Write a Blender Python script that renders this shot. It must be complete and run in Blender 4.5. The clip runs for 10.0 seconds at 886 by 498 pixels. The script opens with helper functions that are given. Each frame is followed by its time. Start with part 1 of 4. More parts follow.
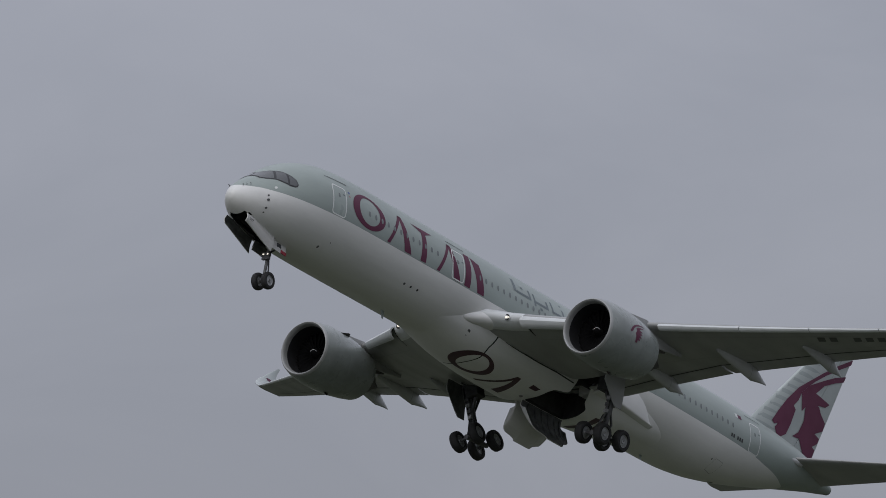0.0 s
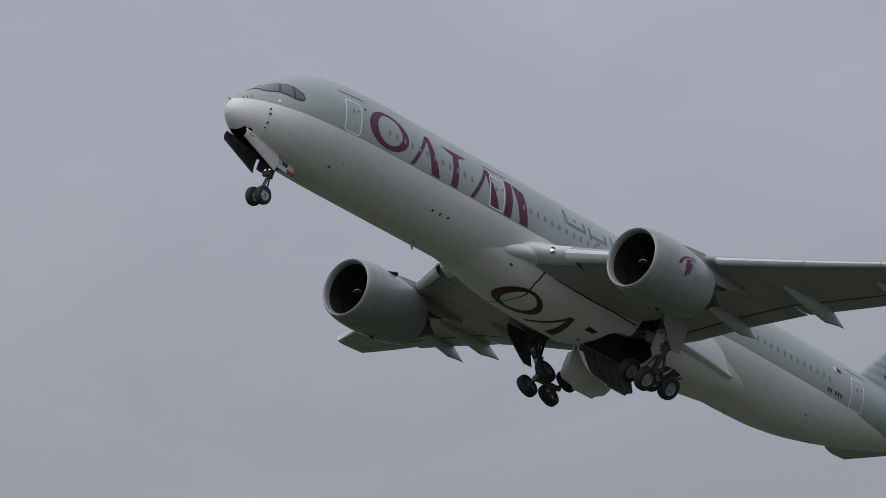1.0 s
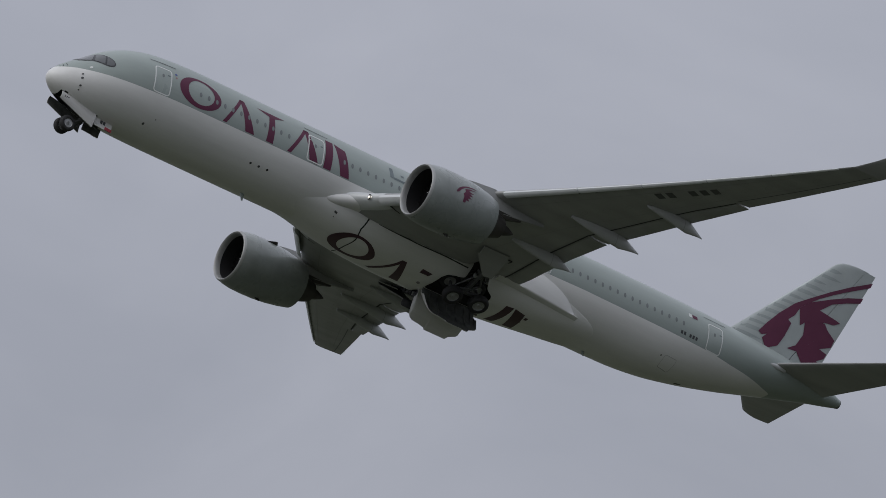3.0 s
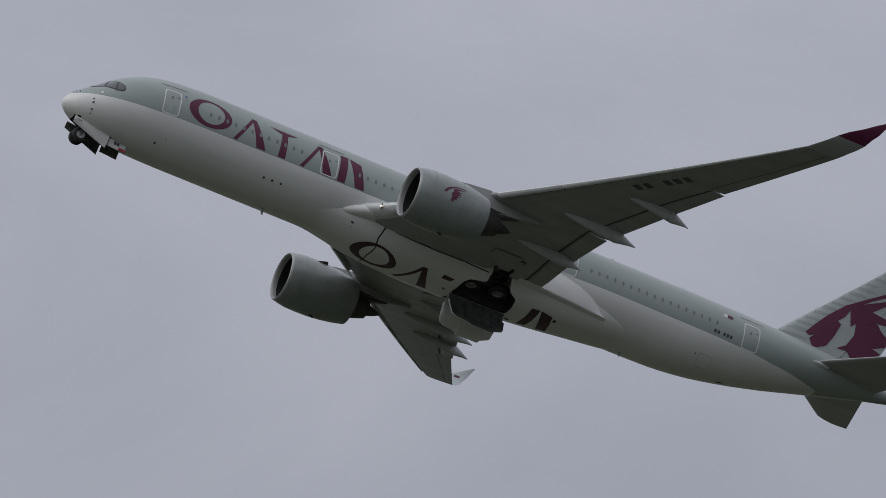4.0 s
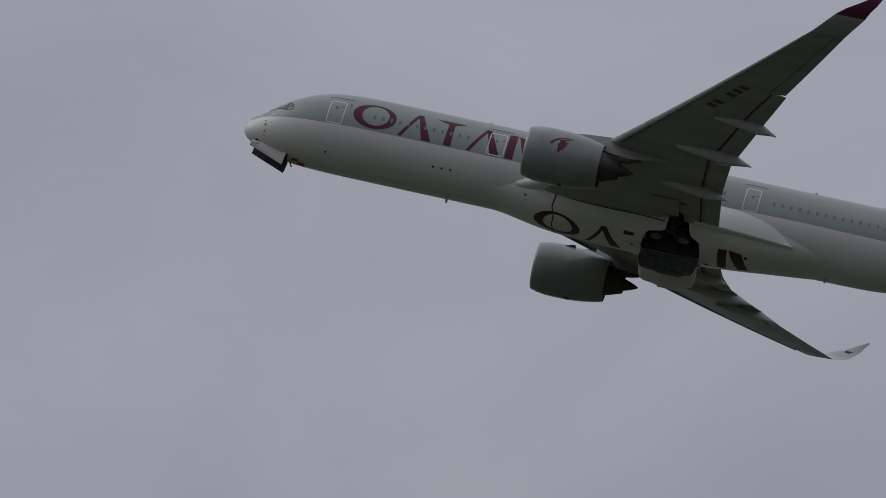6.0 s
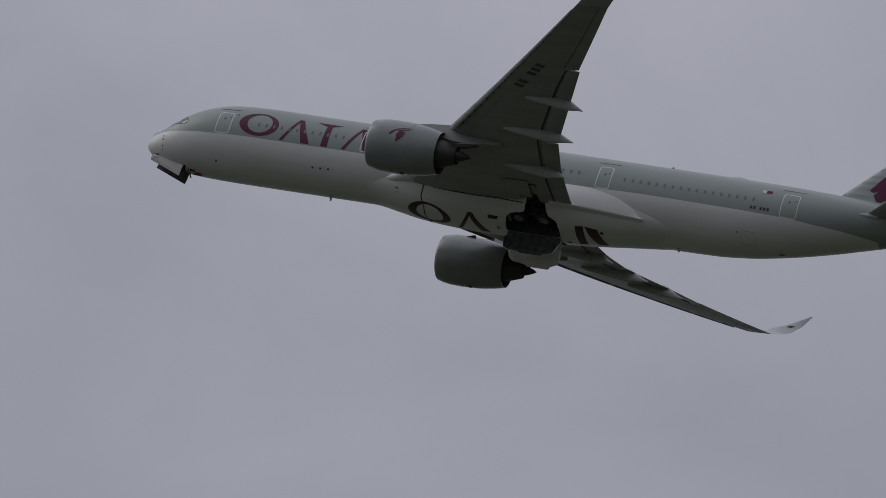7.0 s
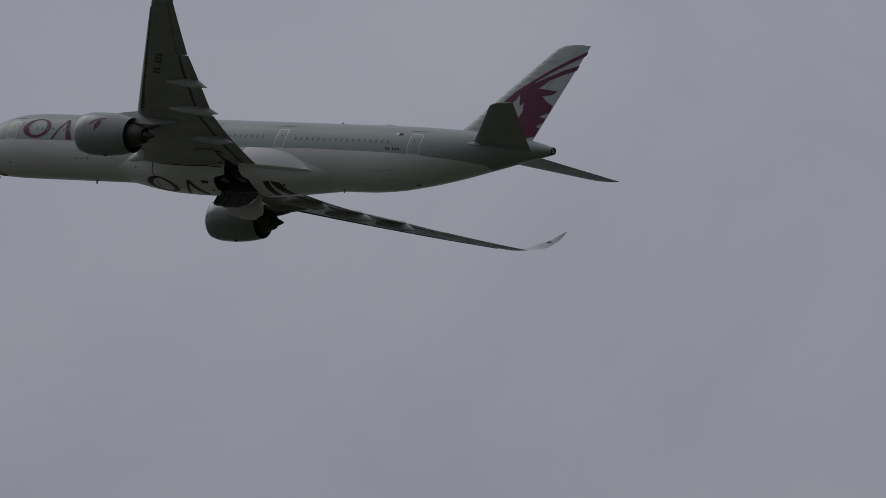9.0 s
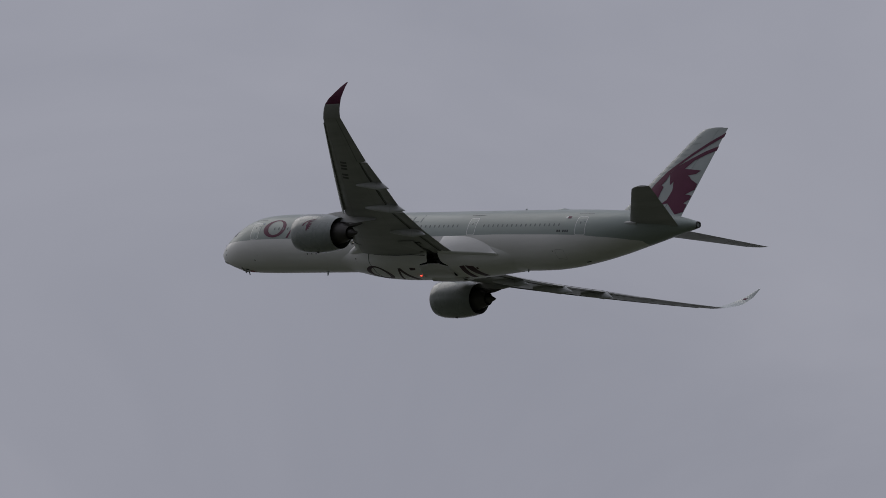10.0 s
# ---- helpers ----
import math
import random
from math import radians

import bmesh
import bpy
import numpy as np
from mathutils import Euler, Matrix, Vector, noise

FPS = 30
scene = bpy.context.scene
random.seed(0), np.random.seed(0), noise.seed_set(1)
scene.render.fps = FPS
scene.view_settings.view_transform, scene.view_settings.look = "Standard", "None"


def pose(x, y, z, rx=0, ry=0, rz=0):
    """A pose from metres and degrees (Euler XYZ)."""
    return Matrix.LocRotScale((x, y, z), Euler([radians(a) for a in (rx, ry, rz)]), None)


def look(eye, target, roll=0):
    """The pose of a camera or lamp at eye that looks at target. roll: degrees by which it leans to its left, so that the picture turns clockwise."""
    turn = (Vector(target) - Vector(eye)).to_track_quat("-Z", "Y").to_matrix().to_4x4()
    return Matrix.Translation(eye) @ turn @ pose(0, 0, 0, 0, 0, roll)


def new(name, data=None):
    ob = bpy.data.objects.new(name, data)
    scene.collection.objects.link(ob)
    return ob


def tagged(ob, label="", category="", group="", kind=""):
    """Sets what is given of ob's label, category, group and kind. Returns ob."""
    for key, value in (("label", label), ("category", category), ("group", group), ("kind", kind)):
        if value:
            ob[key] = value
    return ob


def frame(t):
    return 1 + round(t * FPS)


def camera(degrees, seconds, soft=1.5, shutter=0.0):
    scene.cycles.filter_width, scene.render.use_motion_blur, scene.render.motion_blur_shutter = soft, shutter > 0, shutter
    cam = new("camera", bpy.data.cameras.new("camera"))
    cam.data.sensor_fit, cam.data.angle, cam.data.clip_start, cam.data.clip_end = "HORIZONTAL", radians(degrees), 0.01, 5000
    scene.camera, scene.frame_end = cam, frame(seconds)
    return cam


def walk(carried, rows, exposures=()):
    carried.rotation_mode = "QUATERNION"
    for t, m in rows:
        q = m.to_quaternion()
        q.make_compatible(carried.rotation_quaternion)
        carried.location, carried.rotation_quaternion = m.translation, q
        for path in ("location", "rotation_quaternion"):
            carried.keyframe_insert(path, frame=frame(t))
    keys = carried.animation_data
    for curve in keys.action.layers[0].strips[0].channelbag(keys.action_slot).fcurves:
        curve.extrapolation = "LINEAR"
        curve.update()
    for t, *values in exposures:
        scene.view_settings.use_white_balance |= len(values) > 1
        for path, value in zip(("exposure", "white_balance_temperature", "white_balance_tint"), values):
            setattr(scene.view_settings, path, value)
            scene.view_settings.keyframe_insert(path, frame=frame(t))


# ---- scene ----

# ---------------------------------------------------------------- camera
LENS = 8.195
ATTITUDE = (-0.63, 15.39, -0.0)
TURNS = [
    (0.0, 95.403, 0.342, -53.458), (0.3, 95.305, -0.375, -52.108), (0.5, 95.293, -0.645, -51.099),
    (0.8, 95.865, -0.571, -49.158), (1.0, 96.52, -0.42, -47.82), (1.3, 97.417, -0.184, -46.375),
    (1.5, 97.949, -0.04, -45.438), (2.0, 99.285, 0.242, -42.032), (2.5, 100.878, 0.625, -38.951),
    (2.7, 101.529, 0.754, -37.727), (3.8, 105.554, 0.804, -27.121), (4.0, 106.214, 0.746, -24.842),
    (4.2, 106.958, 0.839, -22.577), (4.5, 107.877, 1.026, -18.594), (4.8, 108.678, 1.047, -14.143),
    (5.0, 109.17, 1.102, -11.114), (5.2, 109.545, 1.136, -8.244), (6.3, 112.731, 0.821, 6.673),
    (6.5, 113.139, 0.608, 9.216), (6.8, 113.569, 0.38, 12.306), (7.0, 113.725, 0.212, 14.132),
    (7.2, 113.804, 0.067, 15.862), (7.5, 113.665, -0.08, 18.41), (7.8, 113.475, -0.193, 20.849),
    (8.0, 113.471, -0.247, 22.336), (8.2, 113.491, -0.278, 23.809), (8.5, 113.576, -0.224, 26.574),
    (8.8, 113.748, -0.164, 29.368), (9.0, 113.95, -0.187, 31.591), (9.3, 114.1, -0.244, 35.172),
    (9.5, 114.151, -0.298, 37.663), (9.8, 113.907, -0.251, 39.954), (10.0, 113.672, -0.139, 41.021),
]
FLIGHT = [
    (0.0, 281.34, 223.48, 40.18), (0.5, 255.12, 224.84, 41.25), (1.0, 236.43, 229.98, 48.16),
    (1.5, 235.33, 249.53, 56.52), (2.0, 229.04, 274.26, 68.05), (2.5, 217.91, 296.07, 83.23),
    (4.0, 146.35, 372.93, 129.94), (4.5, 109.79, 389.97, 144.07), (5.0, 65.7, 406.92, 157.12),
    (6.5, -79.7, 415.79, 191.32), (7.0, -127.49, 417.15, 203.26), (7.5, -171.16, 418.85, 212.26),
    (8.0, -217.06, 422.48, 223.83), (8.5, -263.23, 422.93, 233.13), (9.0, -313.91, 424.79, 246.16),
    (9.5, -360.51, 426.19, 256.94), (10.0, -408.14, 433.71, 263.02),
]
LIGHT_METER = [(0.0, 0.14, 6500, 10), (0.5, 0.24, 6450, 9.5), (1.0, 0.23, 6450, 9.5), (2.5, 0.15, 6550, 9.5), (4.0, 0.05, 6550, 9.5), (5.0, -0.21, 6600, 11), (6.5, -0.42, 6600, 12), (7.5, -0.44, 6550, 12.5), (8.0, -0.53, 6550, 12.5), (9.0, -0.69, 6550, 11.5), (10.0, -0.49, 6600, 12)]
SKY_LOW, SKY_HIGH, SUN_POWER = 0.275, 0.86, 0.85

cam = camera(LENS, 10.0, soft=0.6)
EYE = (0.0, 0.0, 1.7)
walk(cam, [(t, pose(*EYE, a, b, c)) for t, a, b, c in TURNS], exposures=LIGHT_METER)

# ---------------------------------------------------------------- sky and sun
SUN_AZIMUTH, SUN_HEIGHT = radians(188), radians(46)   # azimuth from +x towards +y


def make_sky():
    w = bpy.data.worlds.new("overcast_sky")
    scene.world = w
    w.use_nodes = True
    nt = w.node_tree
    nt.nodes.clear()
    out = nt.nodes.new("ShaderNodeOutputWorld")
    coord = nt.nodes.new("ShaderNodeTexCoord")
    sep = nt.nodes.new("ShaderNodeSeparateXYZ")
    nt.links.new(coord.outputs["Generated"], sep.inputs[0])
    # cloud deck: brighter towards the zenith
    ramp = nt.nodes.new("ShaderNodeMapRange")
    ramp.inputs["From Min"].default_value, ramp.inputs["From Max"].default_value = 0.0, 1.0
    ramp.inputs["To Min"].default_value, ramp.inputs["To Max"].default_value = SKY_LOW, SKY_HIGH
    nt.links.new(sep.outputs["Z"], ramp.inputs["Value"])
    # soft cloud mottling at two sizes
    big = nt.nodes.new("ShaderNodeTexNoise")
    big.inputs["Scale"].default_value, big.inputs["Detail"].default_value, big.inputs["Roughness"].default_value = 9.0, 5.0, 0.55
    big.inputs["Distortion"].default_value = 0.6
    squash = nt.nodes.new("ShaderNodeMapping")
    squash.inputs["Scale"].default_value = (1, 1, 1.8)
    nt.links.new(coord.outputs["Generated"], squash.inputs[0])
    nt.links.new(squash.outputs[0], big.inputs["Vector"])
    mott = nt.nodes.new("ShaderNodeMapRange")
    mott.inputs["From Min"].default_value, mott.inputs["From Max"].default_value = 0.3, 0.7
    mott.inputs["To Min"].default_value, mott.inputs["To Max"].default_value = 0.92, 1.08
    nt.links.new(big.outputs["Fac"], mott.inputs["Value"])
    mul = nt.nodes.new("ShaderNodeMath")
    mul.operation = "MULTIPLY"
    nt.links.new(ramp.outputs[0], mul.inputs[0])
    nt.links.new(mott.outputs[0], mul.inputs[1])
    tint = nt.nodes.new("ShaderNodeMix")
    tint.data_type = "RGBA"
    tint.inputs["A"].default_value, tint.inputs["B"].default_value = (0.855, 0.905, 1.075, 1), (0.90, 0.925, 1.05, 1)
    nt.links.new(big.outputs["Fac"], tint.inputs["Factor"])
    cloud = nt.nodes.new("ShaderNodeBackground")
    nt.links.new(tint.outputs["Result"], cloud.inputs["Color"])
    nt.links.new(mul.outputs[0], cloud.inputs["Strength"])
    # the clear sky above it, which only just shows through
    sky = nt.nodes.new("ShaderNodeTexSky")
    sky.sky_type, sky.sun_disc = "NISHITA", False
    sky.sun_elevation, sky.sun_rotation = SUN_HEIGHT, radians(90) - SUN_AZIMUTH
    clear = nt.nodes.new("ShaderNodeBackground")
    clear.inputs["Strength"].default_value = 0.05
    nt.links.new(sky.outputs[0], clear.inputs["Color"])
    mix = nt.nodes.new("ShaderNodeMixShader")
    mix.inputs[0].default_value = 0.93
    nt.links.new(clear.outputs[0], mix.inputs[1])
    nt.links.new(cloud.outputs[0], mix.inputs[2])
    nt.links.new(mix.outputs[0], out.inputs["Surface"])


make_sky()
sun = new("sun", bpy.data.lights.new("sun", "SUN"))
sun.data.energy, sun.data.angle, sun.data.color = SUN_POWER, radians(45), (1.0, 0.97, 0.92)
sun.matrix_world = look((math.cos(SUN_AZIMUTH) * math.cos(SUN_HEIGHT) * 900, math.sin(SUN_AZIMUTH) * math.cos(SUN_HEIGHT) * 900, math.sin(SUN_HEIGHT) * 900), (0, 0, 0))


# ---------------------------------------------------------------- materials
def material(name, colour, rough=0.4, metal=0.0, grain=0.06, dirt=0.12, bump=0.0, scale=1.0, streak=False, coat=0.0, emit=None):
    """A painted or bare surface with fine grain and broad, uneven soiling."""
    m = bpy.data.materials.new(name)
    m.use_nodes = True
    nt = m.node_tree
    b = nt.nodes["Principled BSDF"]
    coord = nt.nodes.new("ShaderNodeTexCoord")
    mapping = nt.nodes.new("ShaderNodeMapping")
    if streak:
        mapping.inputs["Scale"].default_value = (0.18, 1, 1)
    nt.links.new(coord.outputs["Object"], mapping.inputs[0])
    fine = nt.nodes.new("ShaderNodeTexNoise")
    fine.inputs["Scale"].default_value, fine.inputs["Detail"].default_value = 9 * scale, 6
    broad = nt.nodes.new("ShaderNodeTexNoise")
    broad.inputs["Scale"].default_value, broad.inputs["Detail"].default_value = 0.9 * scale, 5
    for n in (fine, broad):
        nt.links.new(mapping.outputs[0], n.inputs["Vector"])
    k1 = nt.nodes.new("ShaderNodeMapRange")
    k1.inputs["To Min"].default_value, k1.inputs["To Max"].default_value = 1 - grain, 1 + grain
    nt.links.new(fine.outputs["Fac"], k1.inputs["Value"])
    k2 = nt.nodes.new("ShaderNodeMapRange")
    k2.inputs["From Min"].default_value, k2.inputs["From Max"].default_value = 0.35, 0.7
    k2.inputs["To Min"].default_value, k2.inputs["To Max"].default_value = 1.0, 1 - dirt
    nt.links.new(broad.outputs["Fac"], k2.inputs["Value"])
    k = nt.nodes.new("ShaderNodeMath")
    k.operation = "MULTIPLY"
    nt.links.new(k1.outputs[0], k.inputs[0])
    nt.links.new(k2.outputs[0], k.inputs[1])
    tone = nt.nodes.new("ShaderNodeVectorMath")
    tone.operation = "SCALE"
    tone.inputs[0].default_value = colour[:3]
    nt.links.new(k.outputs[0], tone.inputs["Scale"])
    nt.links.new(tone.outputs[0], b.inputs["Base Color"])
    b.inputs["Metallic"].default_value = metal
    b.inputs["Coat Weight"].default_value = coat
    r = nt.nodes.new("ShaderNodeMapRange")
    r.inputs["To Min"].default_value, r.inputs["To Max"].default_value = max(0.02, rough - 0.08), rough + 0.08
    nt.links.new(broad.outputs["Fac"], r.inputs["Value"])
    nt.links.new(r.outputs[0], b.inputs["Roughness"])
    if bump:
        bp = nt.nodes.new("ShaderNodeBump")
        bp.inputs["Strength"].default_value, bp.inputs["Distance"].default_value = bump, 0.02
        nt.links.new(fine.outputs["Fac"], bp.inputs["Height"])
        nt.links.new(bp.outputs[0], b.inputs["Normal"])
    if emit:
        b.inputs["Emission Color"].default_value, b.inputs["Emission Strength"].default_value = (*emit[:3], 1), emit[3]
    return m


GREY_GREEN, WHITE_PAINT = (0.30, 0.345, 0.325), (0.73, 0.73, 0.71)


def livery_material():
    """Pale belly paint below a line that sinks towards the tail, grey-green above it."""
    m = material("two_tone_livery", WHITE_PAINT, 0.38, grain=0.03, dirt=0.10, streak=True, coat=0.05)
    nt = m.node_tree
    b = nt.nodes["Principled BSDF"]
    low = b.inputs["Base Color"].links[0].from_node
    high = nt.nodes.new("ShaderNodeVectorMath")
    high.operation = "SCALE"
    high.inputs[0].default_value = GREY_GREEN
    nt.links.new(low.inputs["Scale"].links[0].from_socket, high.inputs["Scale"])
    coord = next(n for n in nt.nodes if n.type == "TEX_COORD")
    sep = nt.nodes.new("ShaderNodeSeparateXYZ")
    nt.links.new(coord.outputs["Object"], sep.inputs[0])
    curve = nt.nodes.new("ShaderNodeFloatCurve")   # height of the paint line along the body
    pts = curve.mapping.curves[0].points
    line = [(0.0, -0.64), (1.3, -0.52), (5.8, -0.51), (8.0, -0.47), (16.0, -0.44), (22.0, -0.44), (34.8, -0.42), (41.0, -0.32), (46.6, -0.38), (52.3, -0.42), (54.1, -0.50), (57.8, -0.50), (58.9, -0.44), (59.6, -2.6), (67.0, -3.0)]
    while len(pts) < len(line):
        pts.new(0.5, 0.5)
    for p, (x, z) in zip(pts, line):
        p.location, p.handle_type = (x / 67.0, (z + 3.5) / 4.0), "VECTOR"
    curve.mapping.update()
    sx = nt.nodes.new("ShaderNodeMath")
    sx.operation, sx.inputs[1].default_value = "DIVIDE", 67.0
    nt.links.new(sep.outputs["X"], sx.inputs[0])
    nt.links.new(sx.outputs[0], curve.inputs["Value"])
    sz = nt.nodes.new("ShaderNodeMath")
    sz.operation, sz.inputs[1].default_value, sz.inputs[2].default_value = "MULTIPLY_ADD", 0.25, 0.875
    nt.links.new(sep.outputs["Z"], sz.inputs[0])
    above = nt.nodes.new("ShaderNodeMath")
    above.operation = "GREATER_THAN"
    nt.links.new(sz.outputs[0], above.inputs[0])
    nt.links.new(curve.outputs[0], above.inputs[1])
    mix = nt.nodes.new("ShaderNodeMix")
    mix.data_type = "VECTOR"
    nt.links.new(above.outputs[0], mix.inputs["Factor"])
    nt.links.new(low.outputs[0], mix.inputs["A"])
    nt.links.new(high.outputs[0], mix.inputs["B"])
    nt.links.new(mix.outputs["Result"], b.inputs["Base Color"])
    return m


LIVERY = livery_material()
LIVERY.node_tree.nodes["Principled BSDF"].inputs["Specular IOR Level"].default_value = 0.35
BELLY = material("pale_belly_paint", (0.62, 0.615, 0.595), 0.4, grain=0.05, dirt=0.2, streak=True)
SAGE = material("grey_green_paint", GREY_GREEN, 0.3, grain=0.03, dirt=0.08, coat=0.15)
SAGE_LIGHT = material("light_grey_green_paint", (0.46, 0.50, 0.49), 0.32, grain=0.03, dirt=0.08)
COWL = material("engine_cowl_paint", (0.242, 0.266, 0.255), 0.28, grain=0.04, dirt=0.2, coat=0.25)
WING_GREY = material("wing_grey_paint", (0.33, 0.335, 0.33), 0.38, grain=0.05, dirt=0.18, streak=True)
WING_LIGHT = material("light_wing_paint", (0.43, 0.44, 0.435), 0.35, grain=0.04, dirt=0.12)
MAROON = material("maroon_paint", (0.105, 0.016, 0.048), 0.5, grain=0.04, dirt=0.10)
MAROON.node_tree.nodes["Principled BSDF"].inputs["Specular IOR Level"].default_value = 0.3
LETTER_GREY = material("blue_grey_paint", (0.11, 0.14, 0.15), 0.4)
DARK_MARK = material("dark_grey_marking", (0.035, 0.037, 0.04), 0.5)
FRAME_WHITE = material("door_outline_white", (0.70, 0.72, 0.70), 0.4)
GLASS = material("dark_cockpit_glass", (0.07, 0.075, 0.075), 0.1, grain=0.05, dirt=0.2, coat=0.4)
PANE = material("cabin_window_pane", (0.17, 0.19, 0.19), 0.2, grain=0.02)
MASK = material("black_window_mask", (0.015, 0.016, 0.017), 0.3)
LIP = material("bare_aluminium_lip", (0.34, 0.345, 0.34), 0.5, metal=0.35, grain=0.04)
STEEL = material("gear_steel", (0.12, 0.122, 0.125), 0.45, metal=0.3, grain=0.12, dirt=0.4, scale=3)
TITANIUM = material("heat_stained_titanium", (0.075, 0.07, 0.066), 0.5, metal=0.5, grain=0.1, dirt=0.3)
# near-black base puts the deep shade of the gear bays into the colour
CAVITY = material("bay_shade_dark", (0.035, 0.036, 0.035), 0.7, grain=0.2, dirt=0.5, bump=0.4, scale=3)
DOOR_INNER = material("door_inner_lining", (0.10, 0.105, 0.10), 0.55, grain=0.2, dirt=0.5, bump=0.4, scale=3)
RUBBER = material("tyre_rubber", (0.018, 0.018, 0.019), 0.75, grain=0.2, dirt=0.2, bump=0.3, scale=4)
RIM = material("wheel_rim_grey", (0.36, 0.365, 0.37), 0.4, metal=0.4, grain=0.1, dirt=0.3, scale=4)
# fan and duct: near-black base and low specular hold the shade inside the intake
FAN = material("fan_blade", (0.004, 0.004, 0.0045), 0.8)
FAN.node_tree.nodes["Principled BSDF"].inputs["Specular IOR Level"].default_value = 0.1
DUCT = material("shaded_intake_liner", (0.022, 0.022, 0.023), 0.6, grain=0.05)
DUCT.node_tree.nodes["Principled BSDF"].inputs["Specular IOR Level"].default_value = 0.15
PANEL_LINE = material("wing_panel_gap", (0.27, 0.272, 0.268), 0.5)
COWL_LINE = material("cowl_gap_grey", (0.215, 0.235, 0.227), 0.5)
BELLY_MARK = material("dark_belly_marking", (0.06, 0.022, 0.033), 0.5, grain=0.05, dirt=0.15)
HATCH_LINE = material("hatch_gap_grey", (0.36, 0.36, 0.35), 0.5)
UNDER_MARK = material("grey_underwing_marking", (0.075, 0.077, 0.078), 0.5)
LIP_PAINT = material("pale_slat_paint", (0.60, 0.62, 0.62), 0.35, grain=0.03, dirt=0.10)
SEAM = material("panel_gap", (0.03, 0.03, 0.03), 0.7)
LAMP = material("lit_landing_lamp", (0.8, 0.8, 0.75), 0.2, emit=(1.0, 0.93, 0.8, 0.75))
BEACON = material("red_beacon", (0.5, 0.02, 0.02), 0.2, emit=(1.0, 0.05, 0.03, 6.0))
BEACON_CUP = material("beacon_housing", (0.2, 0.19, 0.18), 0.4)
RED = material("red_paint", (0.35, 0.02, 0.04), 0.4)
BLUE = material("blue_sticker", (0.05, 0.08, 0.28), 0.4)
GRASS = material("grass_ground", (0.048, 0.055, 0.030), 0.9, grain=0.35, dirt=0.35, scale=0.02)


# ---------------------------------------------------------------- mesh tools
def part(name, bm, mat, parent, label="", smooth=True):
    """Links a bmesh as one mesh object under a thing or under a part."""
    me = bpy.data.meshes.new(name)
    bm.normal_update()
    bm.to_mesh(me)
    bm.free()
    mats = mat if isinstance(mat, (list, tuple)) else [mat]
    for x in mats:
        me.materials.append(x)
    if smooth:
        me.polygons.foreach_set("use_smooth", [True] * len(me.polygons))
        me.set_sharp_from_angle(angle=radians(38))
    ob = new(name, me)
    ob.parent = parent
    if label:
        tagged(ob, label)
    return ob


def loft(sections, closed=True, caps=True, bm=None, mat=0):
    bm = bm or bmesh.new()
    rows = [[bm.verts.new(p) for p in s] for s in sections]
    n = len(rows[0])
    for a, b in zip(rows, rows[1:]):
        for i in range(n if closed else n - 1):
            j = (i + 1) % n
            try:
                bm.faces.new((a[i], a[j], b[j], b[i])).material_index = mat
            except ValueError:
                pass
    if caps and closed:
        bm.faces.new(list(reversed(rows[0]))).material_index = mat
        bm.faces.new(rows[-1]).material_index = mat
    bmesh.ops.recalc_face_normals(bm, faces=bm.faces[:])
    return bm


def revolve(profile, centre, axis="x", n=48, bm=None):
    """profile: (along, radius) pairs. The axis runs along +x or +y."""
    secs = []
    for s, r in profile:
        ring = []
        for i in range(n):
            a = 2 * math.pi * i / n
            c, d = r * math.cos(a), r * math.sin(a)
            ring.append((centre[0] + s, centre[1] + c, centre[2] + d) if axis == "x" else (centre[0] + c, centre[1] + s, centre[2] + d))
        secs.append(ring)
    return loft(secs, caps=False, bm=bm)


def box(bm, lo, hi, m=Matrix()):
    vs = [bm.verts.new(m @ Vector((x, y, z))) for z in (lo[2], hi[2]) for y in (lo[1], hi[1]) for x in (lo[0], hi[0])]
    for f in ((0, 2, 3, 1), (4, 5, 7, 6), (0, 1, 5, 4), (2, 6, 7, 3), (0, 4, 6, 2), (1, 3, 7, 5)):
        bm.faces.new([vs[i] for i in f])
    return bm


def tube(bm, a, b, r0, r1=None, n=14):
    a, b = Vector(a), Vector(b)
    r1 = r0 if r1 is None else r1
    q = (b - a).to_track_quat("Z", "Y")
    secs = []
    for p, r in ((a, r0), (b, r1)):
        secs.append([tuple(p + q @ Vector((r * math.cos(2 * math.pi * i / n), r * math.sin(2 * math.pi * i / n), 0))) for i in range(n)])
    sub = loft(secs)
    tmp = bpy.data.meshes.new("tmp")
    sub.to_mesh(tmp)
    sub.free()
    bm.from_mesh(tmp)
    bpy.data.meshes.remove(tmp)
    return bm


def strip(edge_a, edge_b, place, m=4, closed=False, bm=None, refine=6, thick=0.0):
    """A patch between two edges of flat marks, laid on a curved surface by place(u, v)."""
    def fine(e):
        out = []
        k = len(e)
        for i in range(k if closed else k - 1):
            p, q = e[i], e[(i + 1) % k]
            out += [(p[0] + (q[0] - p[0]) * j / refine, p[1] + (q[1] - p[1]) * j / refine) for j in range(refine)]
        if not closed:
            out.append(e[-1])
        return out
    bm = bm or bmesh.new()
    a, b = fine(edge_a), fine(edge_b)
    grid = [[bm.verts.new(place(p[0] + (q[0] - p[0]) * k / m, p[1] + (q[1] - p[1]) * k / m)) for k in range(m + 1)] for p, q in zip(a, b)]
    n = len(grid)
    for i in range(n if closed else n - 1):
        for k in range(m):
            g, h = grid[i], grid[(i + 1) % n]
            bm.faces.new((g[k], g[k + 1], h[k + 1], h[k]))
    return bm


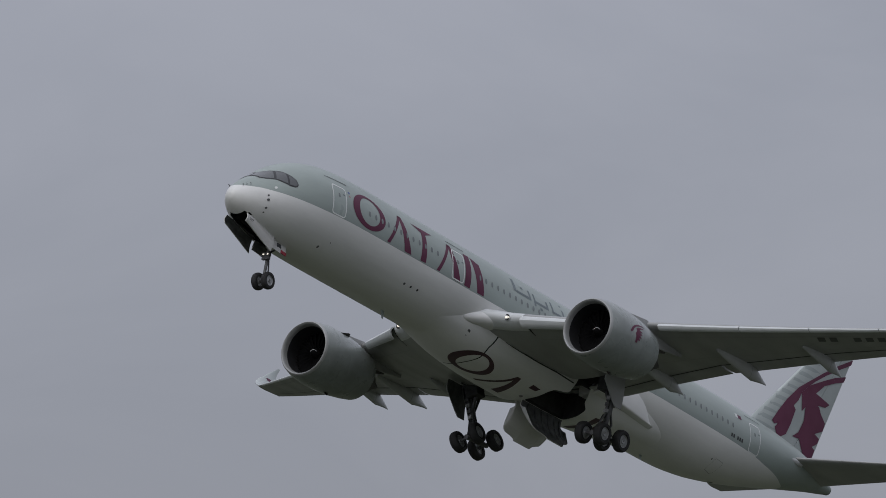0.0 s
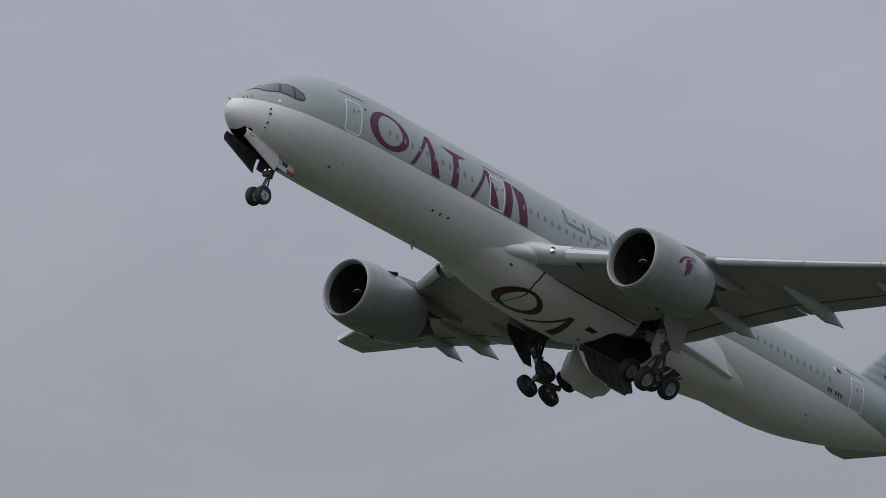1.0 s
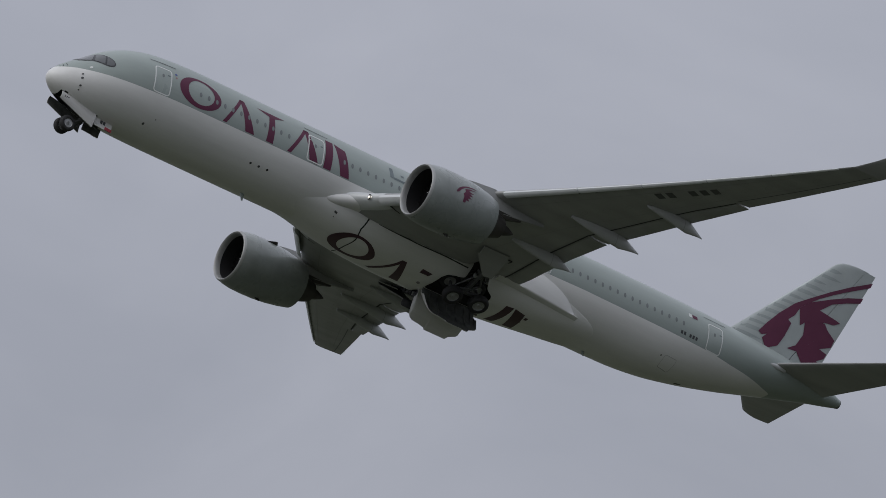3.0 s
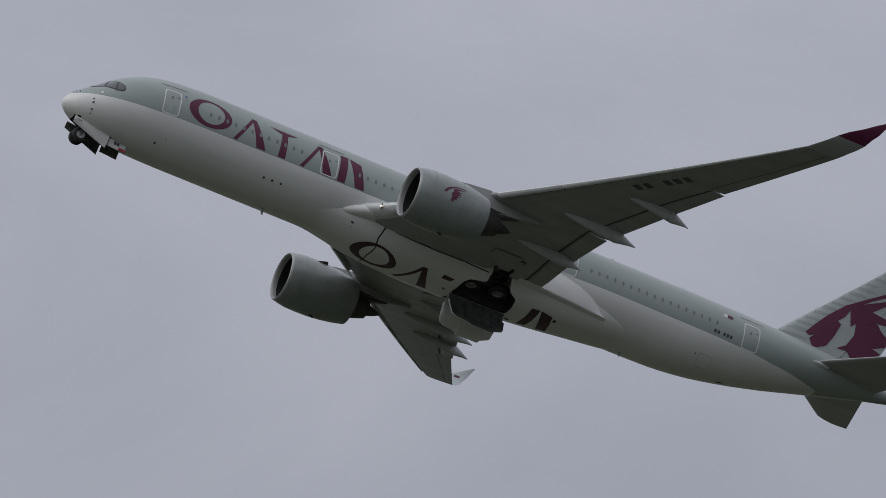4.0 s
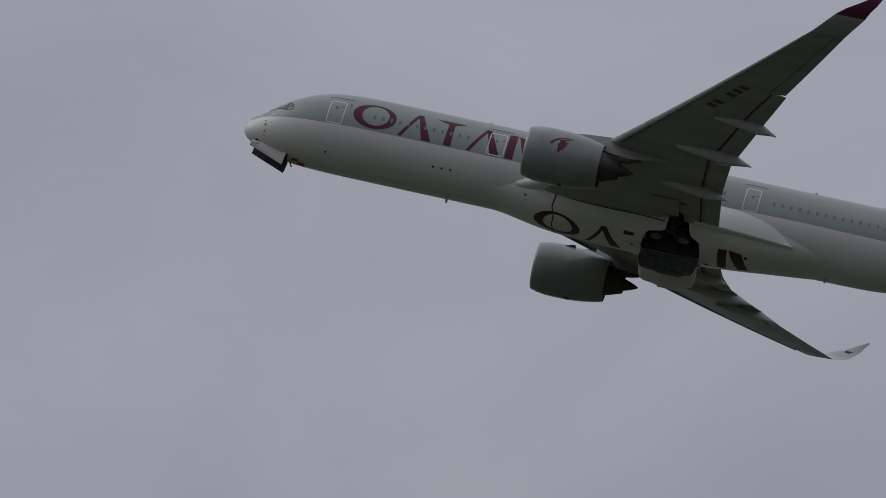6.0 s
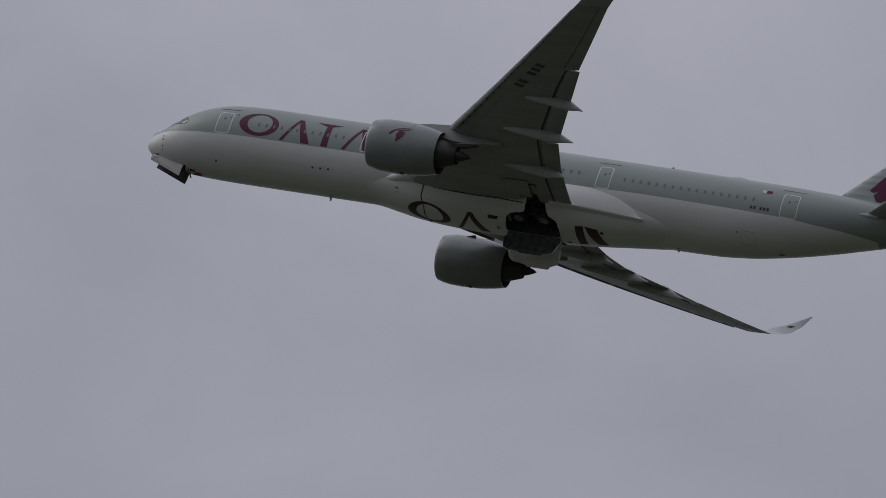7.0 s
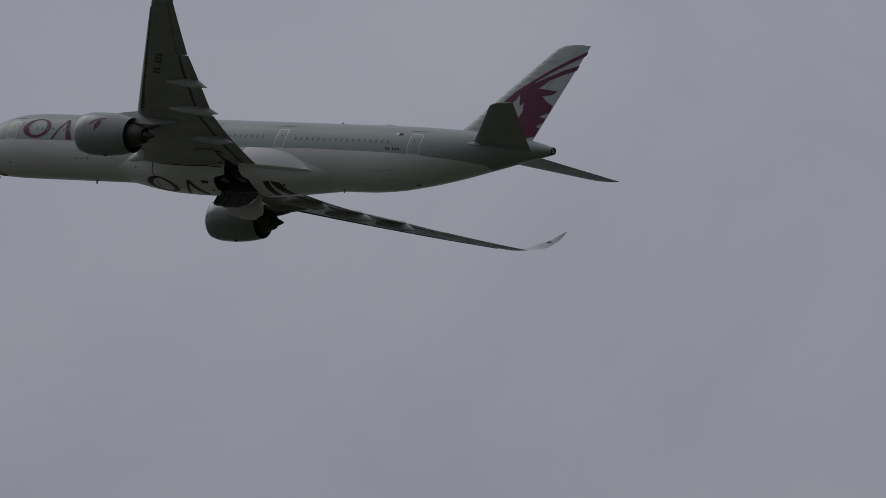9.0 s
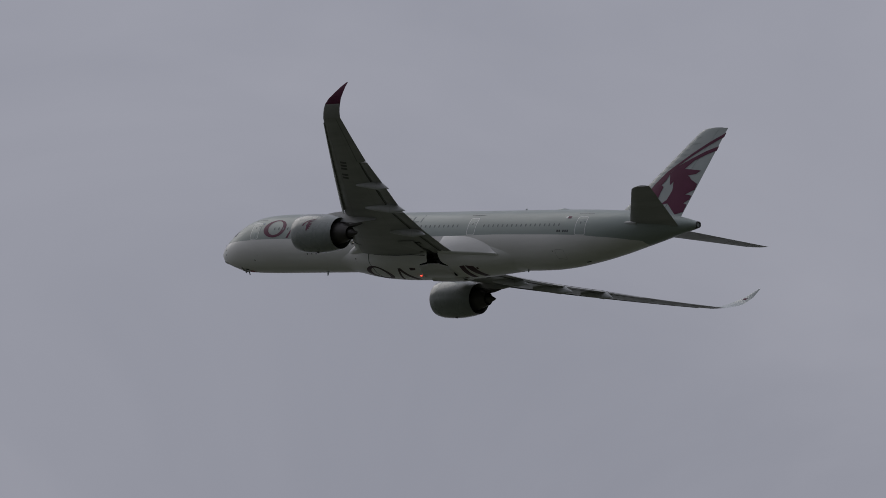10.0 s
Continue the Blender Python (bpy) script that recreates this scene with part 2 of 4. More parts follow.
def fill(outline_pts, place, dz=0.05, dx=0.3):
    """A flat outline filled row by row and laid on a curved surface by place(u, v)."""
    bm = bmesh.new()
    k = len(outline_pts)
    edges = [(outline_pts[i], outline_pts[(i + 1) % k]) for i in range(k)]
    lo, hi = min(q[1] for q in outline_pts), max(q[1] for q in outline_pts)
    n = max(4, int((hi - lo) / dz))
    for r in range(n):
        z0, z1 = lo + (hi - lo) * r / n, lo + (hi - lo) * (r + 1) / n
        zm, cuts = (z0 + z1) / 2, []
        for a, b in edges:
            if (a[1] <= zm) != (b[1] <= zm):
                at = lambda z: a[0] + (b[0] - a[0]) * min(1, max(0, (z - a[1]) / (b[1] - a[1])))
                cuts.append((at(zm), at(z0), at(z1)))
        cuts.sort()
        for c, d in zip(cuts[::2], cuts[1::2]):
            m = max(1, math.ceil((d[0] - c[0]) / dx))
            rows = [[bm.verts.new(place(c[i] + (d[i] - c[i]) * j / m, z)) for j in range(m + 1)] for i, z in ((1, z0), (2, z1))]
            for j in range(m):
                bm.faces.new((rows[0][j], rows[0][j + 1], rows[1][j + 1], rows[1][j]))
    bmesh.ops.remove_doubles(bm, verts=bm.verts[:], dist=0.002)
    return bm


def ellipse(cx, cz, a, b, n=40, lean=0.0):
    return [(cx + a * math.cos(t) + lean * b * math.sin(t), cz + b * math.sin(t)) for t in [2 * math.pi * i / n for i in range(n)]]


def smooth_table(xs, rows):
    """Monotone cubic interpolation of the rows given at xs."""
    xs, rows = np.array(xs, float), np.array(rows, float)
    h = np.diff(xs)
    d = np.diff(rows, axis=0) / h[:, None]
    s = np.zeros_like(rows)
    s[0], s[-1] = d[0], d[-1]
    for i in range(1, len(xs) - 1):
        same = d[i - 1] * d[i] > 0
        w1, w2 = 2 * h[i] + h[i - 1], h[i] + 2 * h[i - 1]
        with np.errstate(divide="ignore", invalid="ignore"):
            s[i] = np.where(same, (w1 + w2) / (w1 / d[i - 1] + w2 / d[i]), 0)

    def at(x):
        x = min(max(x, xs[0]), xs[-1])
        i = min(int(np.searchsorted(xs, x, side="right")) - 1, len(h) - 1)
        u = (x - xs[i]) / h[i]
        return (rows[i] * (1 + 2 * u) * (1 - u) ** 2 + s[i] * h[i] * u * (1 - u) ** 2 + rows[i + 1] * u * u * (3 - 2 * u) + s[i + 1] * h[i] * u * u * (u - 1))
    return at


# ---------------------------------------------------------------- ground
def make_ground():
    bm = bmesh.new()
    n, half = 40, 4500.0
    vs = [[bm.verts.new((-half + 2 * half * i / n, -half + 2 * half * j / n, 0.0 if abs(i - n / 2) < 3 and abs(j - n / 2) < 3 else noise.noise((i * 0.3, j * 0.3, 0)) * 2 - 1.5)) for j in range(n + 1)] for i in range(n + 1)]
    for i in range(n):
        for j in range(n):
            bm.faces.new((vs[i][j], vs[i + 1][j], vs[i + 1][j + 1], vs[i][j + 1]))
    ob = part("ground", bm, GRASS, None)
    tagged(ob, "flat grass airfield ground reaching the horizon", "ground", kind="structure")


make_ground()

# ---------------------------------------------------------------- airliner: body
plane = new("airliner")
tagged(plane, "twin-engine airliner in grey-green and white paint with maroon markings, climbing", "airplane")

# x from the nose tip aft: top, bottom, half width
BODY_X = [0.0, 0.05, 0.2, 0.5, 1.0, 2.0, 3.0, 4.0, 5.0, 6.5, 8.5, 10.5, 44.0, 46.5, 49.0, 52.0, 55.0, 58.0, 61.0, 63.0, 64.5, 65.12]
BODY = [(-1.20, -1.21, 0.01), (-1.00, -1.44, 0.22), (-0.76, -1.67, 0.44), (-0.42, -1.93, 0.75), (0.00, -2.20, 1.14), (0.74, -2.56, 1.73), (1.50, -2.79, 2.16), (2.08, -2.92, 2.46), (2.48, -2.99, 2.67), (2.83, -3.03, 2.86), (3.00, -3.045, 2.96), (3.045, -3.045, 2.98),
        (3.045, -3.045, 2.98), (3.045, -3.01, 2.98), (3.03, -2.80, 2.94), (2.98, -2.28, 2.82), (2.88, -1.58, 2.58), (2.76, -0.76, 2.16), (2.50, 0.04, 1.56), (2.20, 0.56, 0.98), (1.86, 0.90, 0.60), (1.68, 1.06, 0.40)]
body_at = smooth_table(BODY_X, BODY)


def body_y(x, z):
    top, bot, w = body_at(x)
    k = (z - (top + bot) / 2) / ((top - bot) / 2)
    return w * math.sqrt(max(0.0, 1 - k * k))


def on_side(sgn, lift=0.012):
    return lambda x, z: (x, sgn * (body_y(x, z) + lift), z)


def body_ring(x, n=72):
    top, bot, w = body_at(x)
    c, h = (top + bot) / 2, (top - bot) / 2
    return [(x, w * math.sin(2 * math.pi * i / n), c + h * math.cos(2 * math.pi * i / n)) for i in range(n)]


def make_fuselage():
    xs = [0.0, 0.02, 0.05, 0.1, 0.16, 0.24, 0.35] + [0.5 + 0.22 * i for i in range(int(8 / 0.22))] + [8.6 + 0.5 * i for i in range(110)] + [63.8, 64.2, 64.6, 64.9, 65.12]
    xs = sorted(set(round(x, 3) for x in xs))
    bm = loft([body_ring(x) for x in xs])
    holes = []
    for f in bm.faces:
        c = f.calc_center_median()
        if (30.4 < c.x < 34.9 and c.z < -1.9) or (1.0 < c.x < 4.75 and c.z < -2.05 and abs(c.y) < 0.72):
            holes.append(f)
    bmesh.ops.delete(bm, geom=holes, context="FACES")
    return part("fuselage", bm, LIVERY, plane, "two-tone fuselage, grey-green above white")


make_fuselage()


def open_box(lo, hi, name, mat, label):
    """A bay: walls and roof seen from below."""
    bm = box(bmesh.new(), lo, hi)
    bm.faces.ensure_lookup_table()
    low = [f for f in bm.faces if all(abs(v.co.z - lo[2]) < 1e-6 for v in f.verts)]
    bmesh.ops.delete(bm, geom=low, context="FACES")
    for v in bm.verts:     # walls end inside the rising skin
        if abs(v.co.z - lo[2]) < 1e-6:
            v.co.z = float(np.interp(v.co.x, [1.0, 2.0, 3.0, 4.8], [-1.78, -2.3, -2.55, -2.72]))
    bay = part(name, bm, mat, plane, label, smooth=False)
    x = lo[0] + 0.4
    while x < hi[0] - 0.2:     # frames across the roof
        part("bay_frame", box(bmesh.new(), (x, lo[1] + 0.02, hi[2] - 0.22), (x + 0.09, hi[1] - 0.02, hi[2] - 0.02)), DOOR_INNER, bay, smooth=False)
        x += 0.62
    return bay


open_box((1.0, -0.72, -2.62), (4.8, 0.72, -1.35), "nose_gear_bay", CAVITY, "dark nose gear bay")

# belly fairing: x, depth below the axis, bulge beyond the body's flank
FAIR_X = [18.6, 19.8, 21.0, 22.8, 25.0, 28.0, 32.0, 35.0, 37.5, 40.0, 42.2, 44.2]
FAIR = [(2.93, -0.45), (3.05, -0.36), (3.26, -0.2), (3.55, 0.08), (3.74, 0.3), (3.84, 0.42), (3.84, 0.42), (3.74, 0.38), (3.54, 0.2), (3.28, -0.06), (3.06, -0.28), (2.82, -0.5)]
fair_at = smooth_table(FAIR_X, FAIR)
FAIR_WAIST = -1.25


def fair_shape(x):
    depth, bulge = fair_at(x)
    return body_y(x, FAIR_WAIST) + bulge, depth + FAIR_WAIST


def fair_ring(x, n=72):
    w, h = fair_shape(x)
    out = []
    for i in range(n):
        a = 2 * math.pi * i / n
        sn, k = math.sin(a), math.cos(a)
        y = w * math.copysign(abs(sn) ** 0.86, sn)
        out.append((x, y, FAIR_WAIST - h * math.copysign(abs(k) ** 0.92, k) if k > 0 else FAIR_WAIST - 0.45 * k))
    return out


def fair_z(x, y):
    w, h = fair_shape(x)
    q = min(1.0, abs(y) / w) ** (1 / 0.86)
    return FAIR_WAIST - h * math.sqrt(max(0.0, 1 - q * q)) ** 0.92


# outer edge of the gear bay opening, also the free edge of its doors
BAY_X = [30.42, 30.50, 30.58, 30.75, 31.0, 31.6, 32.1, 32.2, 33.45, 33.6, 33.75, 33.95, 34.3, 34.5, 34.66, 34.72]
BAY_EDGE = [0.9, 1.45, 1.96, 2.2, 2.34, 2.40, 2.50, 3.7, 3.7, 3.1, 2.75, 2.4, 2.24, 2.16, 1.98, 1.2]


def soften_edges(bm, rounds=4):
    """Rounds off the stepped rim of an opening."""
    rim = [e for e in bm.edges if e.is_boundary]
    for _ in range(rounds):
        total = {}
        for e in rim:
            a, b = e.verts
            for v, o in ((a, b), (b, a)):
                total.setdefault(v, []).append(o.co.copy())
        for v, near in total.items():
            v.co = (v.co + sum(near, Vector()) / len(near)) / 2


def make_belly():
    xs = [18.6 + 0.233 * i for i in range(50)] + [30.25 + 0.08 * i for i in range(57)] + [34.75 + 0.24 * i for i in range(40)]
    bm = loft([fair_ring(x, 168) for x in xs])
    holes = []
    for f in bm.faces:
        c = f.calc_center_median()
        if BAY_X[0] < c.x < BAY_X[-1] and c.z < (-1.4 if 32.15 < c.x < 33.65 else -2.2) and 0.3 < abs(c.y) < float(np.interp(c.x, BAY_X, BAY_EDGE)):
            holes.append(f)
    bmesh.ops.delete(bm, geom=holes, context="FACES")
    soften_edges(bm, 6)
    fairing = part("belly_fairing", bm, LIVERY, plane, "white belly fairing with an open gear bay")
    # the bay: roof, flanks and two bulkheads cut to the belly's curve
    bm = bmesh.new()
    ring = lambda x: [(x, y, fair_z(x, y) + 0.03) for y in (-2.9, -2.7, -2.3, -1.8, -1.2, -0.6, 0, 0.6, 1.2, 1.8, 2.3, 2.7, 2.9)]
    roof = -1.7
    for x in (30.36, 34.8):
        lows = [bm.verts.new(p) for p in ring(x)]
        bm.faces.new(lows + [bm.verts.new((x, 2.9, roof)), bm.verts.new((x, -2.9, roof))])
    for y in (-2.9, 2.9):
        z0, z1 = fair_z(30.36, 2.9) + 0.03, fair_z(34.8, 2.9) + 0.03
        bm.faces.new([bm.verts.new(p) for p in ((30.36, y, z0), (34.8, y, z1), (34.8, y, roof), (30.36, y, roof))])
    bm.faces.new([bm.verts.new(p) for p in ((30.36, -2.9, roof), (34.8, -2.9, roof), (34.8, 2.9, roof), (30.36, 2.9, roof))])
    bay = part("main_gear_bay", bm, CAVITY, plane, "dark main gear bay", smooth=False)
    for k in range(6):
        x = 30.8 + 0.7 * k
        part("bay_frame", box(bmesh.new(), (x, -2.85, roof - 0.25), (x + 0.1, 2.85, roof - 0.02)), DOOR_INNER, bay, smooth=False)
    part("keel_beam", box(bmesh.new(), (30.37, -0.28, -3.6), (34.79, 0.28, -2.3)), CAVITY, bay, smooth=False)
    return fairing


make_belly()


# ---------------------------------------------------------------- wings
def z_lead(y):
    k = max(0.0, y - 4)
    return -1.35 + 0.100 * k + 0.0020 * k * k


def wing_row(y):
    """Leading edge x and z, trailing edge x and z, thickness ratio at span y."""
    xl = 22.05 + 0.72 * (y - 3.2)
    xt = float(np.interp(y, [0, 3.2, 8.0, 11.7, 21.6, 30.0], [35.75, 35.75, 35.85, 36.35, 39.9, 43.65]))
    drop = 0.75 * max(0.0, 1 - (y - 3) / 15)
    th = float(np.interp(y, [3, 10, 30], [0.125, 0.105, 0.09]))
    return xl, z_lead(y), xt, z_lead(y) - drop, th


def foil(u, th, side):
    """Half thickness and camber at chord fraction u."""
    t = 5 * th * (0.2969 * math.sqrt(u) - 0.126 * u - 0.3516 * u * u + 0.2843 * u ** 3 - 0.1036 * u ** 4)
    camber = 0.012 * math.sin(math.pi * u)
    return camber + side * t


def wing_point(y, u, side):
    xl, zl, xt, zt, th = wing_row(y)
    c = xt - xl
    return xl + u * c, zl + u * (zt - zl) + foil(u, th, side) * c


def hinge_u(y):
    xl, _, xt, _, _ = wing_row(y)
    xh = float(np.interp(y, [3.2, 8.0, 11.7, 18.7, 21.6], [34.5, 34.45, 34.8, 37.55, 38.95]))
    return (xh - xl) / (xt - xl)


CHORD = [0, 0.004, 0.012, 0.03, 0.06, 0.1, 0.16, 0.24, 0.34, 0.46, 0.58, 0.66, 0.72, 0.75, 0.78, 0.80, 0.82, 0.84, 0.86, 0.88, 0.9, 0.92, 0.95, 1.0]


def wing_section(y, sgn, end, over=0.0):
    up = [wing_point(y, u * (end + over), 1) for u in CHORD]
    lo = [wing_point(y, u * end, -1) for u in CHORD]
    loop = up + lo[:0:-1]
    return [(x, sgn * y, z) for x, z in loop]


def make_wing(sgn, name):
    ys = [0.5, 2.5, 2.9] + [3.2 + 0.2 * k for k in range(16)] + [7, 8, 9.5, 11, 12.5, 14, 16, 18, 20, 21.6]
    bm = loft([wing_section(y, sgn, hinge_u(max(3.2, y)), 0.035) for y in ys])
    ys2 = [21.6, 23, 25, 27, 28.5, 29.5, 30.0]
    loft([wing_section(y, sgn, 0.995) for y in ys2], bm=bm)
    bay = []
    for f in bm.faces:
        c = f.calc_center_median()
        if f.normal.z < -0.5 and ((abs(c.y) < 2.9 and 30.4 < c.x < 34.7) or (31.75 + 0.12 * (abs(c.y) - 3) < c.x < (33.25 if abs(c.y) < 4.2 else 32.8) and abs(c.y) < 5.4)):
            bay.append(f)
    bmesh.ops.delete(bm, geom=bay, context="FACES")
    soften_edges(bm, 3)
    wing = part(name, bm, WING_GREY, plane, "grey swept wing")
    # dark box added between the skins to stand for shade in the leg slot
    liner = box(bmesh.new(), (31.6, 2.92, -2.0), (33.4, 5.6, -1.55))
    bmesh.ops.delete(liner, geom=[f for f in liner.faces if all(v.co.z < -1.9 for v in f.verts)], context="FACES")
    for v in liner.verts:
        v.co.y *= sgn
    bmesh.ops.recalc_face_normals(liner, faces=liner.faces[:])
    part("leg_slot_shade_box", liner, CAVITY, wing, "added dark box that gives the leg slot its shade", smooth=False)
    # flaps: drooped behind the rear spar
    for nm, y0, y1 in (("inboard_flap", 3.3, 11.6), ("outboard_flap", 11.75, 21.5)):
        secs = []
        for k in range(9):
            y = y0 + (y1 - y0) * k / 8
            u0 = hinge_u(y)
            xl, zl, xt, zt, th = wing_row(y)
            c = (1 - u0) * (xt - xl) * 1.0
            x0, zu = wing_point(y, u0, 1)
            _, zb = wing_point(y, u0, -1)
            zc, dep = (zu + zb) / 2 - 0.02, (zu - zb) * 0.42
            droop = radians(5)
            loop = []
            for u, s in [(u, 1) for u in (0, 0.05, 0.15, 0.35, 0.6, 0.85, 1)] + [(u, -1) for u in (0.85, 0.6, 0.35, 0.15, 0.05)]:
                t = s * dep * 2 * (math.sqrt(u) * (1 - u) * 1.1 + 0.004)
                dx, dz = u * c, t
                loop.append((x0 + 0.09 + dx * math.cos(droop) + dz * math.sin(droop), sgn * y, zc - dx * math.sin(droop) + dz * math.cos(droop)))
            secs.append(loop)
        part(nm, loft(secs), WING_GREY, wing)
    # slats, drooped ahead of the leading edge
    for y0, y1 in ((4.9, 9.3), (11.6, 15.5), (15.55, 18.9), (18.95, 22.3), (22.35, 25.7), (25.75, 29.2)):
        secs = []
        for k in range(6):
            y = y0 + (y1 - y0) * k / 5
            xl, zl, xt, zt, th = wing_row(y)
            c = xt - xl
            end = 0.11 if y > 11 else 0.075
            loop = [wing_point(y, u, 1) for u in (end, 0.07, 0.04, 0.02, 0.008, 0)] + [wing_point(y, u, -1) for u in (0.008, 0.02, 0.035)]
            inner = [(x + 0.012 * c, z - 0.001 * c) for x, z in loop[::-1]]
            dx, dz = -0.034 * c, -0.021 * c
            secs.append([(x + dx, sgn * y, z + dz) for x, z in loop + inner])
        part("slat", loft(secs), LIP_PAINT, wing)
    # pale glove over the root of the leading edge
    secs = []
    for y in (2.6, 2.9, 3.2, 3.6, 4.0, 4.4, 4.85):
        loop = [wing_point(y, u, 1) for u in (0.1, 0.07, 0.04, 0.02, 0.008, 0.002, 0)] + [wing_point(y, u, -1) for u in (0.004, 0.012, 0.025, 0.045, 0.07)]
        inner = [(x + 0.2, z) for x, z in loop[::-1]]
        secs.append([(x - 0.03, sgn * y, z + (0.012 if k < 6 else -0.012)) for k, (x, z) in enumerate(loop)] + [(x, sgn * y, z) for x, z in inner])
    part("root_glove", loft(secs), LIP_PAINT, wing, "pale glove on the root of the leading edge")
    # flap track fairings
    for y, xa, xb, r, ztip in ((8.0, 31.5, 36.47, 0.40, -1.97), (13.0, 32.4, 37.98, 0.42, -1.14), (17.45, 35.0, 39.57, 0.37, -0.38)):
        secs = []
        for k in range(15):
            s = k / 14
            x = xa + (xb - xa) * s
            xl, _, xt, _, _ = wing_row(y)
            zw = wing_point(y, min(0.99, max(0.2, (x - xl) / (xt - xl))), -1)[1]
            zc = zw * (1 - s ** 2.2) + ztip * s ** 2.2
            rr = r * max(0.03, math.sin(math.pi * min(1.0, 0.05 + s * 0.62) ** 0.9) ** 0.8 if s < 0.75 else (1 - s) / 0.25 * 0.86 + 0.03)
            rr = max(0.03, min(rr, r))
            secs.append([(x, sgn * (y + 0.62 * rr * math.cos(2 * math.pi * i / 18)), zc + 1.25 * rr * math.sin(2 * math.pi * i / 18) - 0.1 * rr) for i in range(18)])
        canoe = part("flap_track_fairing", loft(secs), WING_LIGHT, wing)
        ring = [[(x + d, sgn * y + (b - sgn * y) * 1.015, secs[9][0][2] + (z - secs[9][0][2]) * 1.015) for x, b, z in secs[9]] for d in (0.0, 0.035)]
        part("fairing_joint", loft(ring, caps=False), PANEL_LINE, canoe)
    # the curled tip: maroon outside, pale inside
    tips = [(30.0, 41.35, 43.65, z_lead(30.0), 0.1), (30.6, 41.85, 44.05, 2.9, 0.25), (31.05, 42.25, 44.4, 3.15, 0.45), (31.45, 42.7, 44.75, 3.48, 0.7), (31.75, 43.32, 45.0, 3.9, 0.95), (32.0, 44.15, 45.36, 4.35, 1.12), (32.14, 45.0, 45.66, 4.92, 1.25), (32.2, 45.78, 45.95, 5.4, 1.3)]
    in_tip = []
    secs = []
    for y, xl, xt, z, tilt in tips:
        c = xt - xl
        th = 0.09 - 0.03 * min(1, y - 30)
        up = [(xl + u * c, y - math.sin(tilt) * foil(u, th, 1) * c, z + math.cos(tilt) * foil(u, th, 1) * c) for u in CHORD]
        lo = [(xl + u * c, y - math.sin(tilt) * foil(u, th, -1) * c, z + math.cos(tilt) * foil(u, th, -1) * c) for u in CHORD]
        in_tip.append([(xl + u * c, sgn * (y - math.sin(tilt) * (foil(u, th, 1) * c + 0.012)), z + math.cos(tilt) * (foil(u, th, 1) * c + 0.012)) for u in (0.3, 0.42, 0.54, 0.66)])
        secs.append([(a, sgn * b, d) for a, b, d in up + lo[:0:-1]])
    bm = loft(secs)
    k = len(CHORD)
    bm.faces.ensure_lookup_table()
    for f in bm.faces:
        c = f.calc_center_median()
        outer = f.normal.y * sgn > 0.02 or f.normal.z < -0.3
        f.material_index = (1 if abs(c.y) > 31.4 else 2) if outer else 0
    tip = part("wing_tip", bm, [SAGE_LIGHT, MAROON, WING_GREY], wing, "curled wing tip, maroon outside, pale inside")
    bm = bmesh.new()     # small emblem inside the tip
    rows = [[bm.verts.new([a + (b - a) * q for a, b in zip(lo, up)]) for lo, up in zip(in_tip[4], in_tip[5])] for q in (0.25, 0.5, 0.75)]
    for a, b in zip(rows, rows[1:]):
        for k in range(3):
            if (a is rows[0], k) != (True, 0):
                bm.faces.new((a[k], a[k + 1], b[k + 1], b[k]))
    part("tip_emblem", bm, MAROON, tip)
    # aileron hinge line and access panels under the wing
    def below(x, y):
        return (x, sgn * y, wing_under(x, y) - 0.012)
    part("aileron_seam", strip([(38.75, 21.7), (41.0, 26.0), (42.9, 29.8)], [(38.82, 21.7), (41.06, 26.0), (42.95, 29.8)], below, m=1), UNDER_MARK, wing)
    hinge = [3.4, 6.0, 8.0, 10.0, 11.7, 14.0, 16.5, 19.0, 21.5]
    edge = [(wing_row(y)[0] + hinge_u(y) * (wing_row(y)[2] - wing_row(y)[0]), y) for y in hinge]
    part("flap_gap", strip([(x - 0.07, y) for x, y in edge], [(x + 0.05, y) for x, y in edge], below, m=1), SEAM, wing)
    for k in range(18):
        y = 12.4 + 0.95 * k
        xm = 22.05 + 0.72 * (y - 3.2)
        ch = wing_row(y)[2] - xm
        part("slat_track", strip([(xm + 0.03 * ch, y), (xm + 0.055 * ch, y)], [(xm + 0.035 * ch + 0.1, y + 0.16), (xm + 0.05 * ch + 0.1, y + 0.16)], below, m=1, refine=2), UNDER_MARK, wing)
    # oval access panels in a row along the wing
    for k in range(16):
        y = 7.0 + 1.35 * k
        xl, _, xt, _, _ = wing_row(y)
        xm = xl + 0.42 * (xt - xl)
        part("access_panel", strip(ellipse(xm, y, 0.17, 0.34, 18), ellipse(xm, y, 0.145, 0.315, 18), below, m=1, closed=True, refine=1), PANEL_LINE, wing)
    for frac in (0.16, 0.62):
        line = [(wing_row(y)[0] + frac * (wing_row(y)[2] - wing_row(y)[0]), y) for y in (5, 8, 11.7, 15, 18, 21.5, 25, 28.5)]
        part("panel_seam", strip(line, [(x + 0.035, y) for x, y in line], below, m=1), PANEL_LINE, wing)
    xl = wing_row(4.87)[0]
    part("slat_end_gap", strip([(xl + 0.03, 4.86), (xl + 0.5, 4.86), (xl + 1.5, 4.86)], [(xl + 0.06, 4.98), (xl + 0.5, 5.0), (xl + 1.5, 4.9)], below, m=1), SEAM, wing)
